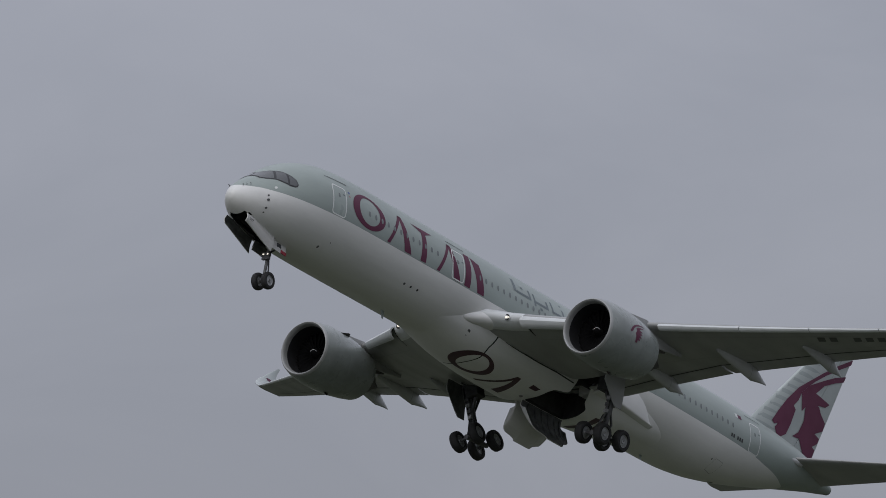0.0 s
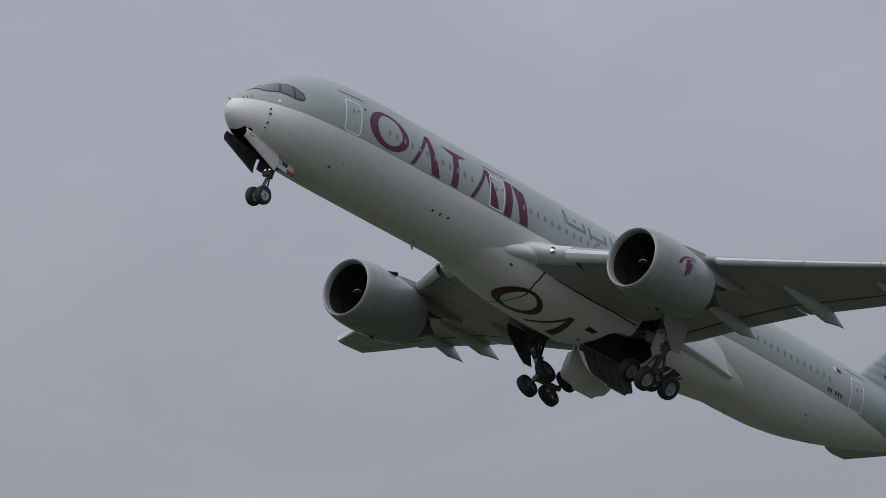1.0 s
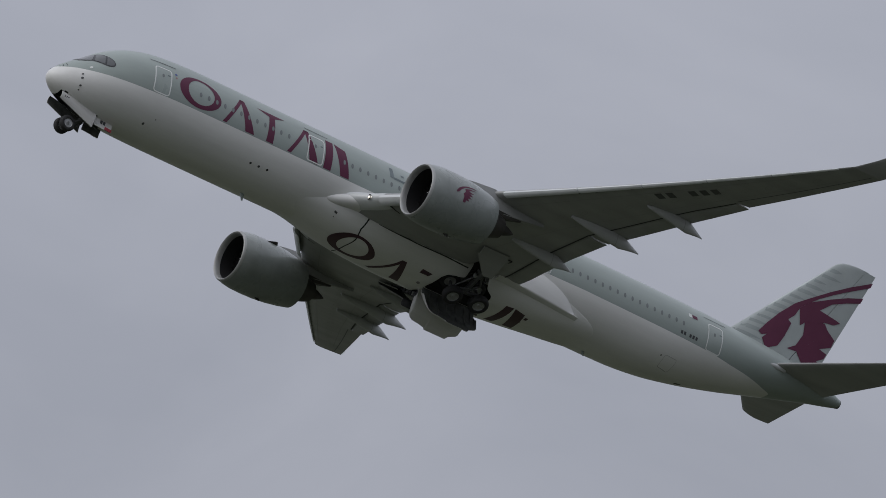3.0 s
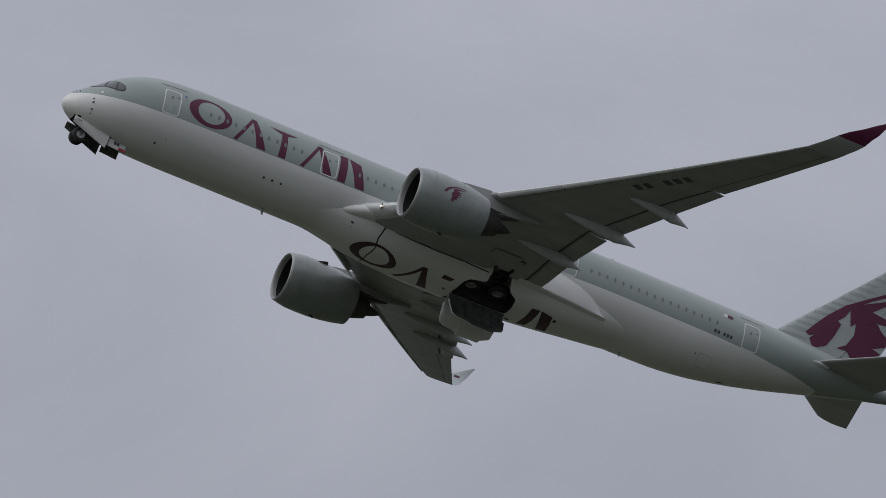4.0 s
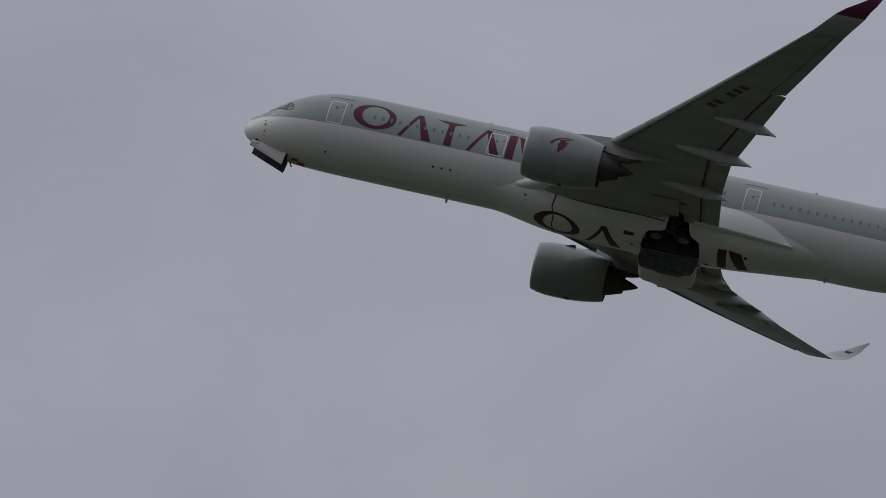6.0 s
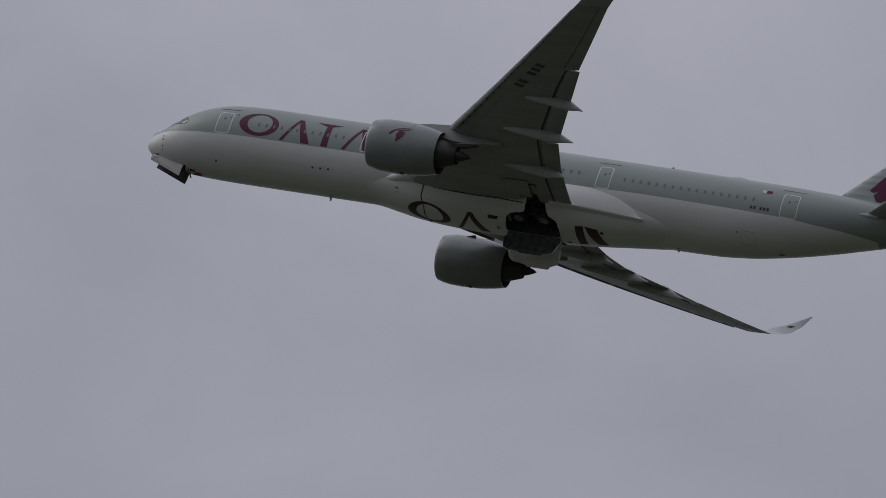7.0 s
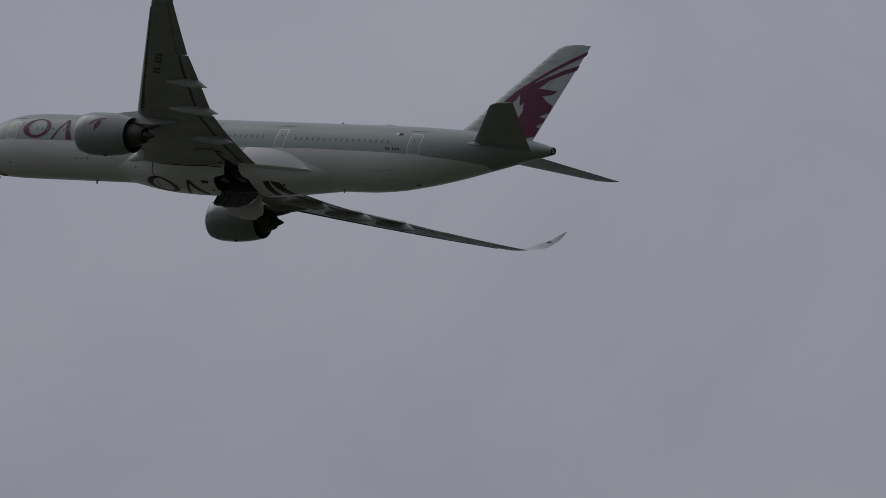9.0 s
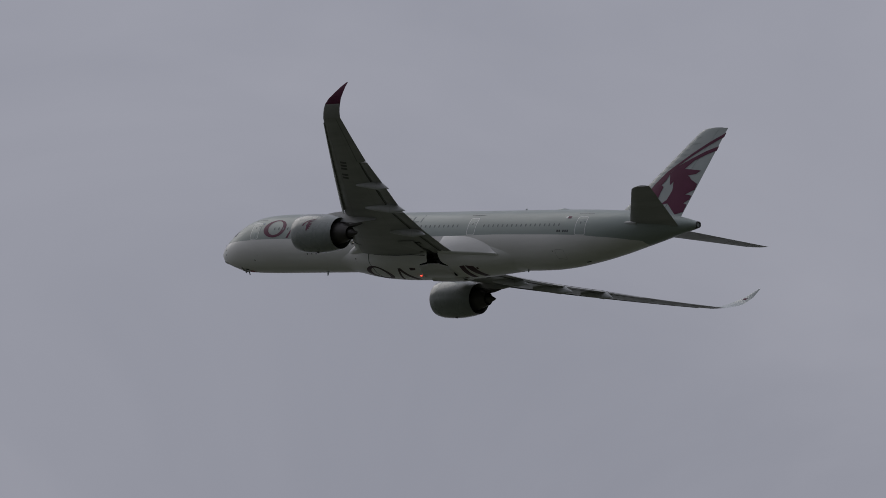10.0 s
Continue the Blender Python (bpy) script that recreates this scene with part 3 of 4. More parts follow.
    # registration under the wing: plain dark bars
    if sgn < 0:
        for k in range(6):
            y0 = 18.72 + 0.58 * k
            if k == 2:
                continue
            bm = bmesh.new()
            xm = lambda y: 34.62 + 0.75 * (y - 18.75)
            place = lambda a, y: (a, -y, wing_under(a, y) - 0.012)
            strip([(xm(y0) - 0.26, y0 + 0.12), (xm(y0) + 0.38, y0 - 0.12)], [(xm(y0 + 0.36) - 0.26, y0 + 0.48), (xm(y0 + 0.36) + 0.38, y0 + 0.24)], place, bm=bm, refine=3)
            part("registration_bar", bm, UNDER_MARK, wing)
    return wing


def wing_under(x, y):
    xl, _, xt, _, _ = wing_row(y)
    return wing_point(y, min(0.98, max(0.0, (x - xl) / (xt - xl))), -1)[1]


left_wing = make_wing(-1, "left_wing")
right_wing = make_wing(1, "right_wing")


# ---------------------------------------------------------------- engines
EMBLEM = [
    [(-0.14, 0.42), (-0.02, 0.62), (0.16, 0.78), (0.42, 0.9), (0.75, 0.96), (1.08, 0.95), (0.75, 0.9), (0.48, 0.84), (0.3, 0.76), (0.12, 0.6), (0.02, 0.44), (-0.08, 0.36)],
    [(0.3, 0.7), (0.55, 0.8), (0.95, 0.84), (0.62, 0.74), (0.52, 0.66), (0.8, 0.62), (0.58, 0.54), (0.76, 0.46), (0.55, 0.4), (0.7, 0.3), (0.5, 0.27), (0.6, 0.14), (0.42, 0.14), (0.42, 0.0), (0.28, 0.0), (0.3, 0.3), (0.24, 0.42), (0.34, 0.56)],
]


def make_engine(sgn):
    c = (21.93, sgn * 10.72, -2.62)
    outer = [(0.18, 1.80), (0.5, 1.89), (1.0, 1.965), (1.8, 2.00), (2.8, 1.985), (3.8, 1.90), (4.7, 1.76), (5.45, 1.59), (5.45, 1.55), (4.6, 1.52), (4.0, 1.5)]
    cowl = part("engine", revolve(outer, c), COWL, plane, "grey-green engine nacelle with a bare metal lip")
    part("intake_lip", revolve([(0.18, 1.805), (0.08, 1.775), (0.02, 1.735), (0.0, 1.70), (0.03, 1.655), (0.1, 1.61), (0.22, 1.575), (0.4, 1.55)], c), LIP, cowl, "bare metal intake lip")
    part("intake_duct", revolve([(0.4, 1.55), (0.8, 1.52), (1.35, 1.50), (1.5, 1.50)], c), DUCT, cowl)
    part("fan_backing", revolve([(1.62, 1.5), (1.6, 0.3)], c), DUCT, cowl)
    secs = []
    for r, w, tw in ((0.32, 0.10, 0.3), (0.7, 0.16, 0.7), (1.1, 0.2, 0.95), (1.47, 0.19, 1.1)):
        secs.append([(1.36 + dx * math.cos(tw), dx * math.sin(tw) + dy, r) for dx, dy in ((-w, -0.01), (w, -0.01), (w, 0.01), (-w, 0.01))])
    first = part("fan_blade", loft(secs), FAN, cowl, "fan blade, intake shade in its near-black colour")
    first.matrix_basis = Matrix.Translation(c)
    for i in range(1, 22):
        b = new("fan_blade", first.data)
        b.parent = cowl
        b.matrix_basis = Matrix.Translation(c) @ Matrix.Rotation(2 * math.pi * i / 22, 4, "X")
    blade_fin = [[(c[0] + x, c[1] + w, c[2] + z) for x, z in ((2.6, -1.97), (3.0, -1.97), (3.05, -2.1), (2.85, -2.1))] for w in (-0.03, 0.03)]
    part("drain_mast", loft(blade_fin), TITANIUM, cowl, smooth=False)
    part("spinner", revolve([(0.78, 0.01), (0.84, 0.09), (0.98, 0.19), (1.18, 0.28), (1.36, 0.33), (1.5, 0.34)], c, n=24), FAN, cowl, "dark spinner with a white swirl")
    bm = bmesh.new()
    sw = [(0.9 + 0.2 * k / 10, 0.14 + 0.1 * (k / 10) ** 0.8, 0.3 + 2.4 * k / 10) for k in range(11)]
    prev = None
    for x, r, a in sw:
        row = [bm.verts.new((c[0] + x - 0.03, c[1] + (r + d) * math.cos(a), c[2] + (r + d) * math.sin(a))) for d in (0.0, 0.028)]
        if prev:
            bm.faces.new((prev[0], prev[1], row[1], row[0]))
        prev = row
    part("spinner_swirl", bm, RIM, cowl)
    part("core_cowl", revolve([(4.3, 1.22), (5.0, 1.18), (5.7, 1.02), (6.35, 0.80), (6.75, 0.66), (6.75, 0.62), (6.4, 0.6)], c), TITANIUM, cowl, "dark heat-stained core cowl")
    part("exhaust_plug", revolve([(6.2, 0.5), (6.7, 0.47), (7.2, 0.32), (7.6, 0.16), (7.83, 0.03)], c, n=32), TITANIUM, cowl)
    # pylon
    secs = []
    for x, zt, zb, w in ((23.6, -0.82, -0.95, 0.05), (24.6, -0.62, -1.2, 0.2), (26.0, -0.42, -1.5, 0.27), (27.6, -0.28, -1.7, 0.28), (28.6, -0.5, -1.72, 0.28), (29.6, -0.75, -1.6, 0.24), (30.8, -0.9, -1.42, 0.16), (31.9, -1.0, -1.25, 0.05)):
        secs.append([(x, c[1] + dy * w, z) for dy, z in ((-1, zb), (-1, (zt + zb) / 2), (-0.8, zt - 0.05), (0, zt), (0.8, zt - 0.05), (1, (zt + zb) / 2), (1, zb), (0, zb - 0.04))])
    pylon = part("pylon", loft(secs), WING_GREY, cowl)
    secs = [[(x, c[1] + dy * w, z) for dy, z in ((-1, zt), (1, zt), (0.7, zb), (-0.7, zb))] for x, zt, zb, w in ((26.9, -1.5, -1.75, 0.3), (27.4, -1.5, -2.0, 0.36), (28.2, -1.6, -2.0, 0.33), (29.2, -1.6, -1.85, 0.26), (30.1, -1.5, -1.62, 0.1))]
    part("heat_shield", loft(secs), TITANIUM, pylon, "dark heat shield under the pylon")
    # strake on the inboard flank
    a = radians(52)
    sy, sz = -sgn * math.cos(a), math.sin(a)
    secs = [[(c[0] + x, c[1] + sy * r + sz * w * 0.02, c[2] + sz * r - sy * w * 0.02) for x, r in ((1.7, 1.93), (2.8, 1.9), (2.68, 2.20), (2.52, 2.19))] for w in (-1, 1)]
    part("strake", loft(secs), TITANIUM, cowl)
    for dx, r in ((1.15, 1.9715), (3.3, 1.945)):
        part("cowl_seam", revolve([(dx, r + 0.004), (dx + 0.025, r + 0.004)], c, n=96), COWL_LINE, cowl)
    # emblem on the flank: plain maroon leaves
    def on_cowl(x, z):
        r = float(np.interp(x - c[0], [o[0] for o in outer[:8]], [o[1] for o in outer[:8]])) + 0.012
        return (x, c[1] - math.sqrt(max(0.01, r * r - z * z)), c[2] + z) if sgn < 0 else (x, c[1] + math.sqrt(max(0.01, r * r - z * z)), c[2] + z)
    on_flank = lambda u, v: on_cowl(c[0] + 1.95 + 1.5 * u, -0.34 + 1.3 * v)
    for leaf in EMBLEM:
        part("emblem_stroke", fill(leaf, on_flank, dz=0.02, dx=0.12), MAROON, cowl)
    return cowl


engine_left = make_engine(-1)
engine_right = make_engine(1)


# ---------------------------------------------------------------- tail
def fin_row(z):
    k = (z - 2.2) / (11.45 - 2.2)
    return 54.2 + 9.15 * k, 62.65 + 3.75 * k


def fin_half(x, z):
    xl, xt = fin_row(z)
    u = min(0.999, max(0.001, (x - xl) / (xt - xl)))
    return foil(u, 0.10, 1) * (xt - xl) - 0.012 * math.sin(math.pi * u) * (xt - xl)


def fin_section(z, u0, u1, extra=0.0):
    xl, xt = fin_row(z)
    xl += extra
    us = [u0 + (u1 - u0) * (k / 12) ** (1.6 if u0 == 0 else 1) for k in range(13)]
    side = [(xl + u * (xt - xl), 5 * 0.10 * (0.2969 * math.sqrt(u) - 0.126 * u - 0.3516 * u * u + 0.2843 * u ** 3 - 0.1036 * u ** 4) * (xt - xl)) for u in us]
    return [(x, y, z) for x, y in side] + [(x, -y, z) for x, y in (side[:0:-1] if u0 == 0 else side[::-1])]


def make_tail():
    zs = [1.6, 2.6, 4, 6, 8, 9.8, 10.6, 11.0, 11.25, 11.38, 11.44]
    ex = {10.6: -0.02, 11.0: 0.0, 11.25: 0.16, 11.38: 0.5, 11.44: 0.95}
    bm = loft([fin_section(z, 0.0, 0.68, ex.get(z, 0)) for z in zs])
    fin = part("tail_fin", bm, FIN_PAINT, plane, "grey-green tail fin with maroon sweeping marks")
    bm = loft([fin_section(z, 0.687, 1.0, ex.get(z, 0)) for z in [2.3, 3, 4, 6, 8, 9.8, 10.6, 11.0, 11.25, 11.4]])
    part("rudder", bm, FIN_PAINT, fin)
    for sgn in (-1, 1):
        def on_fin(x, z):
            return (x, sgn * (fin_half(x, z) + 0.03), z)
        for shape in TAIL_MARKS:
            part("tail_mark", fill(shape, on_fin), MAROON, fin)
        for k in range(13):      # darker streaks that fade back from the leading edge
            z = 3.0 + 0.6 * k
            xl = fin_row(z)[0]
            reach = (3.3 - 0.12 * k) * (0.8 + 0.2 * math.sin(k * 2.4))
            h = 0.28 + 0.06 * math.sin(k * 1.7)
            part("fin_band", strip([(xl + 0.25, z), (xl + reach * 0.6, z + 0.03), (xl + reach, z + h * 0.6)], [(xl + 0.38, z + h), (xl + reach * 0.6, z + h), (xl + reach, z + h * 0.7)], lambda x, z: (x, sgn * (fin_half(x, z) + 0.007), z), m=1, refine=3), FIN_BAND, fin)
    cap = [[(x - 0.03, y, z), (x + 0.03, y + w * 0.55, z), (x + 0.09, y + w * 0.9, z), (x + 0.09, y - w * 0.9, z), (x + 0.03, y - w * 0.55, z)] for x, y, z, w in [(fin_row(z)[0], 0.0, z, 0.16 - 0.006 * z) for z in (5.95, 7.5, 9.0, 10.5)]]
    part("leading_edge_cap", loft(cap), SAGE_LIGHT, fin, "pale cap on the leading edge")
    for sgn, nm in ((-1, "left_tailplane"), (1, "right_tailplane")):
        secs = []
        for y in (0.3, 1.0, 2.5, 4.5, 6.5, 8.0, 8.8, 9.1, 9.25, 9.36):
            k = (y - 1) / 8.36
            xl, xt, z = 57.1 + 7.0 * (y - 1) / 8.36 + (0.0 if y < 8.7 else 0.8 * ((y - 8.7) / 0.66) ** 2), 63.4 + 3.0 * k, 1.05 + 0.137 * (y - 1)
            c = xt - xl
            up = [(xl + u * c, z + foil(u, 0.09, 1) * c) for u in CHORD]
            lo = [(xl + u * c, z + foil(u, 0.09, -1) * c) for u in CHORD]
            secs.append([(a, sgn * y, b) for a, b in up + lo[:0:-1]])
        tailplane = part(nm, loft(secs), WING_GREY, plane, "grey swept tailplane")
        secs = []     # short fairing at the root of the leading edge
        for k in range(9):
            u = k / 8
            r = 0.02 + 0.2 * math.sin(math.pi * min(1, 0.04 + 0.62 * u)) ** 0.8
            secs.append([(56.9 + 2.0 * u, sgn * (2.15 - 0.2 * u + r * math.cos(2 * math.pi * i / 14)), 0.93 + 0.1 * u + r * math.sin(2 * math.pi * i / 14)) for i in range(14)])
        part("root_fairing", loft(secs), WING_LIGHT, tailplane)
    part("exhaust_pipe", revolve([(-0.5, 0.42), (0.02, 0.32), (0.02, 0.24), (-0.4, 0.2), (-0.42, 0.01)], (65.2, 0, 1.38), n=28), TITANIUM, plane, "dark tail exhaust pipe")


FIN_BAND = material("fin_streak_paint", (0.265, 0.30, 0.29), 0.35, grain=0.03, dirt=0.1)
FIN_PAINT = material("fin_paint", (0.345, 0.38, 0.37), 0.32, grain=0.03, dirt=0.10)
TAIL_MARKS = [
    # brow and long upper sweep
    [(57.25, 3.7), (57.85, 4.55), (58.75, 5.65), (59.95, 6.85), (61.15, 7.7), (62.7, 8.77), (64.3, 9.78), (66.25, 10.88), (66.1, 10.46), (64.3, 9.45), (63.0, 8.66), (61.86, 7.9), (61.25, 7.42),
     (60.4, 6.7), (60.05, 5.97), (59.55, 5.45), (59.86, 5.28), (59.5, 4.2), (59.05, 3.3), (58.3, 2.86), (57.95, 2.88), (57.62, 3.35), (57.98, 3.75), (57.55, 3.55)],
    # lower sweep and the pointed mark under it
    [(60.35, 6.65), (61.25, 7.42), (62.85, 8.27), (64.3, 8.98), (65.68, 9.5), (65.5, 9.06), (64.35, 8.6), (63.05, 7.98), (62.1, 7.14), (64.1, 7.0), (63.55, 6.62), (62.7, 6.48), (62.2, 6.1), (61.0, 5.8), (60.62, 5.42), (60.5, 5.95)],
    # broad trunk down to the rudder's foot
    [(61.0, 5.85), (62.3, 6.3), (62.75, 6.42), (63.1, 6.05), (63.9, 5.62), (63.72, 5.02), (62.7, 4.52), (63.45, 4.42), (63.3, 4.02), (62.65, 3.6), (63.08, 3.5), (62.8, 2.72), (61.85, 2.45), (60.75, 3.55), (59.85, 3.43), (60.6, 3.95), (61.05, 4.9)],
]

make_tail()


# ---------------------------------------------------------------- doors, windows, marks on the body
def outline(x0, x1, z0, z1, w, place, r=0.22):
    def ring(d):
        pts = []
        for cx, cz, a0 in ((x1 - r, z1 - r, 0), (x0 + r, z1 - r, 90), (x0 + r, z0 + r, 180), (x1 - r, z0 + r, 270)):
            for k in range(5):
                a = radians(a0 + 90 * k / 4)
                pts.append((cx + (r + d) * math.cos(a), cz + (r + d) * math.sin(a)))
        return pts
    return strip(ring(0), ring(-w), place, m=1, closed=True, refine=8)


DOORS = [(6.10, 7.33, -0.46, 1.46), (18.07, 19.36, -0.34, 1.57), (37.07, 38.20, -0.37, 1.59), (51.58, 52.9, -0.44, 1.57)]
for sgn in (-1, 1):
    for x0, x1, z0, z1 in DOORS:
        place = on_side(sgn, 0.008)
        d = part("cabin_door", strip([(x0 + 0.04, z0 + 0.05), (x1 - 0.04, z0 + 0.05)], [(x0 + 0.04, z1 - 0.05), (x1 - 0.04, z1 - 0.05)], place, m=10), SAGE, plane, "grey-green cabin door outlined in white")
        part("door_outline", outline(x0, x1, z0, z1, 0.075, on_side(sgn, 0.016)), FRAME_WHITE, d)
        part("door_handle", strip([(x1 - 0.32, 0.95), (x1 - 0.14, 0.95)], [(x1 - 0.32, 1.03), (x1 - 0.14, 1.03)], on_side(sgn, 0.02), m=1, refine=2), LETTER_GREY, d)
        part("door_window", outline(x0 + 0.5, x0 + 0.66, 0.72, 0.98, 0.079, on_side(sgn, 0.018), r=0.08), PANE, d)
        part("rain_gutter", strip([(x0 - 0.25, z1 + 0.36), (x1 + 0.35, z1 + 0.36)], [(x0 - 0.25, z1 + 0.40), (x1 + 0.35, z1 + 0.40)], on_side(sgn, 0.02), m=1), DARK_MARK, plane)

WINDOW_ROWS = [(9.55, 12, 0.66), (21.0, 24, 0.66), (39.26, 17, 0.62)]
for sgn in (-1, 1):
    for x0, n, z in WINDOW_ROWS:
        for k in range(n):
            x, zc = x0 + 0.635 * k, z
            pts = [(x + 0.098 * math.cos(a), zc + 0.175 * math.sin(a)) for a in [2 * math.pi * i / 16 for i in range(16)]]
            inn = [(x + 0.004 * math.cos(a), zc + 0.006 * math.sin(a)) for a in [2 * math.pi * i / 16 for i in range(16)]]
            part("cabin_window", strip(pts, inn, on_side(sgn, 0.018), m=1, closed=True, refine=1), PANE, plane)


def title(place, x, z0, z1, s, mat, parent, name, which=None):
    """Five plain shapes in a row: a ring, a chevron, a funnel, a chevron and a leaning pair. s stretches them along the body."""
    h = z1 - z0
    shapes = {
        0: [("ring", ellipse(x + 1.6 * s, z0 + 0.53 * h, 1.62 * s, 0.50 * h), ellipse(x + 1.66 * s, z0 + 0.56 * h, 1.02 * s, 0.40 * h))],
        1: [([(x + 4.7 * s, z1), (x + 3.55 * s, z0)], [(x + 4.95 * s, z1), (x + 3.85 * s, z0)]), ([(x + 4.7 * s, z1), (x + 5.35 * s, z0)], [(x + 5.05 * s, z1), (x + 6.05 * s, z0)])],
        2: [([(x + 6.1 * s, z1), (x + 7.05 * s, z1 - 0.14 * h), (x + 7.0 * s, z0)], [(x + 8.3 * s, z1), (x + 7.5 * s, z1 - 0.14 * h), (x + 7.55 * s, z0)])],
        3: [([(x + 9.85 * s, z1), (x + 8.7 * s, z0)], [(x + 10.1 * s, z1), (x + 9.0 * s, z0)]), ([(x + 9.85 * s, z1), (x + 10.5 * s, z0)], [(x + 10.2 * s, z1), (x + 11.2 * s, z0)])],
        4: [([(x + 11.6 * s, z1), (x + 11.6 * s, z0)], [(x + 12.2 * s, z1), (x + 12.2 * s, z0)]), ([(x + 12.3 * s, z1), (x + 13.0 * s, z0)], [(x + 13.2 * s, z1 - 0.1 * h), (x + 13.7 * s, z0)])],
    }
    for k, group in shapes.items():
        if which is not None and k not in which:
            continue
        for g in group:
            if g[0] == "ring":
                part(name, strip(g[1], g[2], place, m=3, closed=True, refine=2), mat, parent)
            else:
                part(name, strip(g[0], g[1], place, m=3, refine=6), mat, parent)


for sgn in (-1, 1):
    title(on_side(sgn, 0.013), 7.95, -0.36, 1.72, 0.992, MAROON, plane, "title_mark")
    # script behind the title: plain grey strokes
    for k, (x0, x1, z0, z1) in enumerate([(24.7, 25.0, 1.2, 2.0), (25.0, 26.6, 1.15, 1.32), (26.4, 26.6, 1.3, 1.8), (26.9, 27.1, 0.95, 1.75), (27.1, 28.4, 1.15, 1.32), (28.3, 28.5, 1.15, 1.7), (28.9, 29.1, 1.15, 1.9), (29.0, 29.9, 1.15, 1.3), (30.1, 30.3, 1.15, 2.1), (25.6, 25.85, 1.6, 1.75), (27.5, 27.75, 0.85, 1.0)]):
        part("script_stroke", strip([(x0, z0), (x1, z0)], [(x0, z1), (x1, z1)], on_side(sgn, 0.014), m=2, refine=3), LETTER_GREY, plane)
    # registration and flag behind: plain bars
    for k in (0, 1, 2.8, 3.8, 4.8):
        part("registration_bar", strip([(49.3 + 0.27 * k, -0.16), (49.48 + 0.27 * k, -0.16)], [(49.3 + 0.27 * k, 0.08), (49.48 + 0.27 * k, 0.08)], on_side(sgn, 0.014), m=1, refine=1), DARK_MARK, plane)
    part("flag_white", strip([(49.9, 1.35), (50.2, 1.35)], [(49.9, 1.62), (50.2, 1.62)], on_side(sgn, 0.014), m=2, refine=2), FRAME_WHITE, plane)
    part("flag_maroon", strip([(50.2, 1.35), (50.65, 1.35)], [(50.2, 1.62), (50.65, 1.62)], on_side(sgn, 0.0145), m=2, refine=2), MAROON, plane)
    for x, z, r, mt in ((14.53, -1.93, 0.085, SEAM), (15.17, -1.92, 0.085, SEAM), (15.82, -1.9, 0.085, SEAM), (6.54, -2.38, 0.085, STEEL), (7.13, -1.97, 0.04, SEAM), (7.63, 1.32, 0.09, BLUE), (7.66, 1.08, 0.05, RED), (48.6, -1.9, 0.06, SEAM)):
        part("service_port", strip(ellipse(x, z, r, r * 0.8, 12), ellipse(x, z, r * 0.1, r * 0.1, 12), on_side(sgn, 0.015), m=1, closed=True, refine=1), mt, plane)

for sgn, x0, x1, z0, z1 in ((-1, 48.9, 50.0, -2.45, -1.75), (1, 46.6, 49.0, -2.4, -0.7), (1, 10.0, 12.8, -2.4, -0.7)):
    part("hatch_outline", outline(x0, x1, z0, z1, 0.022, on_side(sgn, 0.012), r=0.15), HATCH_LINE, plane)

# belly marks
on_belly = lambda x, y: (x, -y, fair_z(x, y) - 0.014)
title(on_belly, 22.4, -0.6, 1.9, 1.08, BELLY_MARK, plane, "belly_mark", which=(0, 1))
title(on_belly, 23.5, -0.6, 1.9, 1.08, BELLY_MARK, plane, "belly_mark", which=(4,))
for up, lo in (([(29.1, 1.95), (29.95, 1.9)], [(29.1, 1.6), (29.8, 1.62)]), ([(35.0, -0.3), (35.2, -0.6)], [(35.3, -0.25), (35.5, -0.6)]), ([(37.95, 1.45), (38.2, 1.45)], [(37.95, 1.2), (38.2, 1.2)]), ([(37.75, 0.9), (38.0, 0.9)], [(37.75, 0.65), (38.0, 0.65)])):
    part("belly_mark", strip(up, lo, on_belly, m=2, refine=2), BELLY_MARK, plane)
for y0, x0, h in ((2.18, 21.46, 0.22), (1.98, 21.55, 0.1)):
    part("sensor_plate", strip([(x0, y0), (x0 + h, y0)], [(x0, y0 + 0.4 * h), (x0 + h, y0 + 0.4 * h)], on_belly, m=2, refine=2), STEEL, plane)
part("drain_port", strip(ellipse(51.8, 0.0, 0.3, 0.11, 14), ellipse(51.8, 0.0, 0.03, 0.01, 14), lambda x, y: (x, y, body_at(x)[1] - 0.012), m=1, closed=True, refine=1), SEAM, plane, "dark drain port under the tail")
part("panel_seam", strip([(23.85, -1.2), (23.7, 0.6), (23.8, 1.6), (23.6, 2.3), (23.75, 2.75), (23.9, 3.0)], [(23.93, -1.2), (23.78, 0.6), (23.89, 1.6), (23.7, 2.3), (23.86, 2.75), (24.02, 3.0)], on_belly, m=1), SEAM, plane)
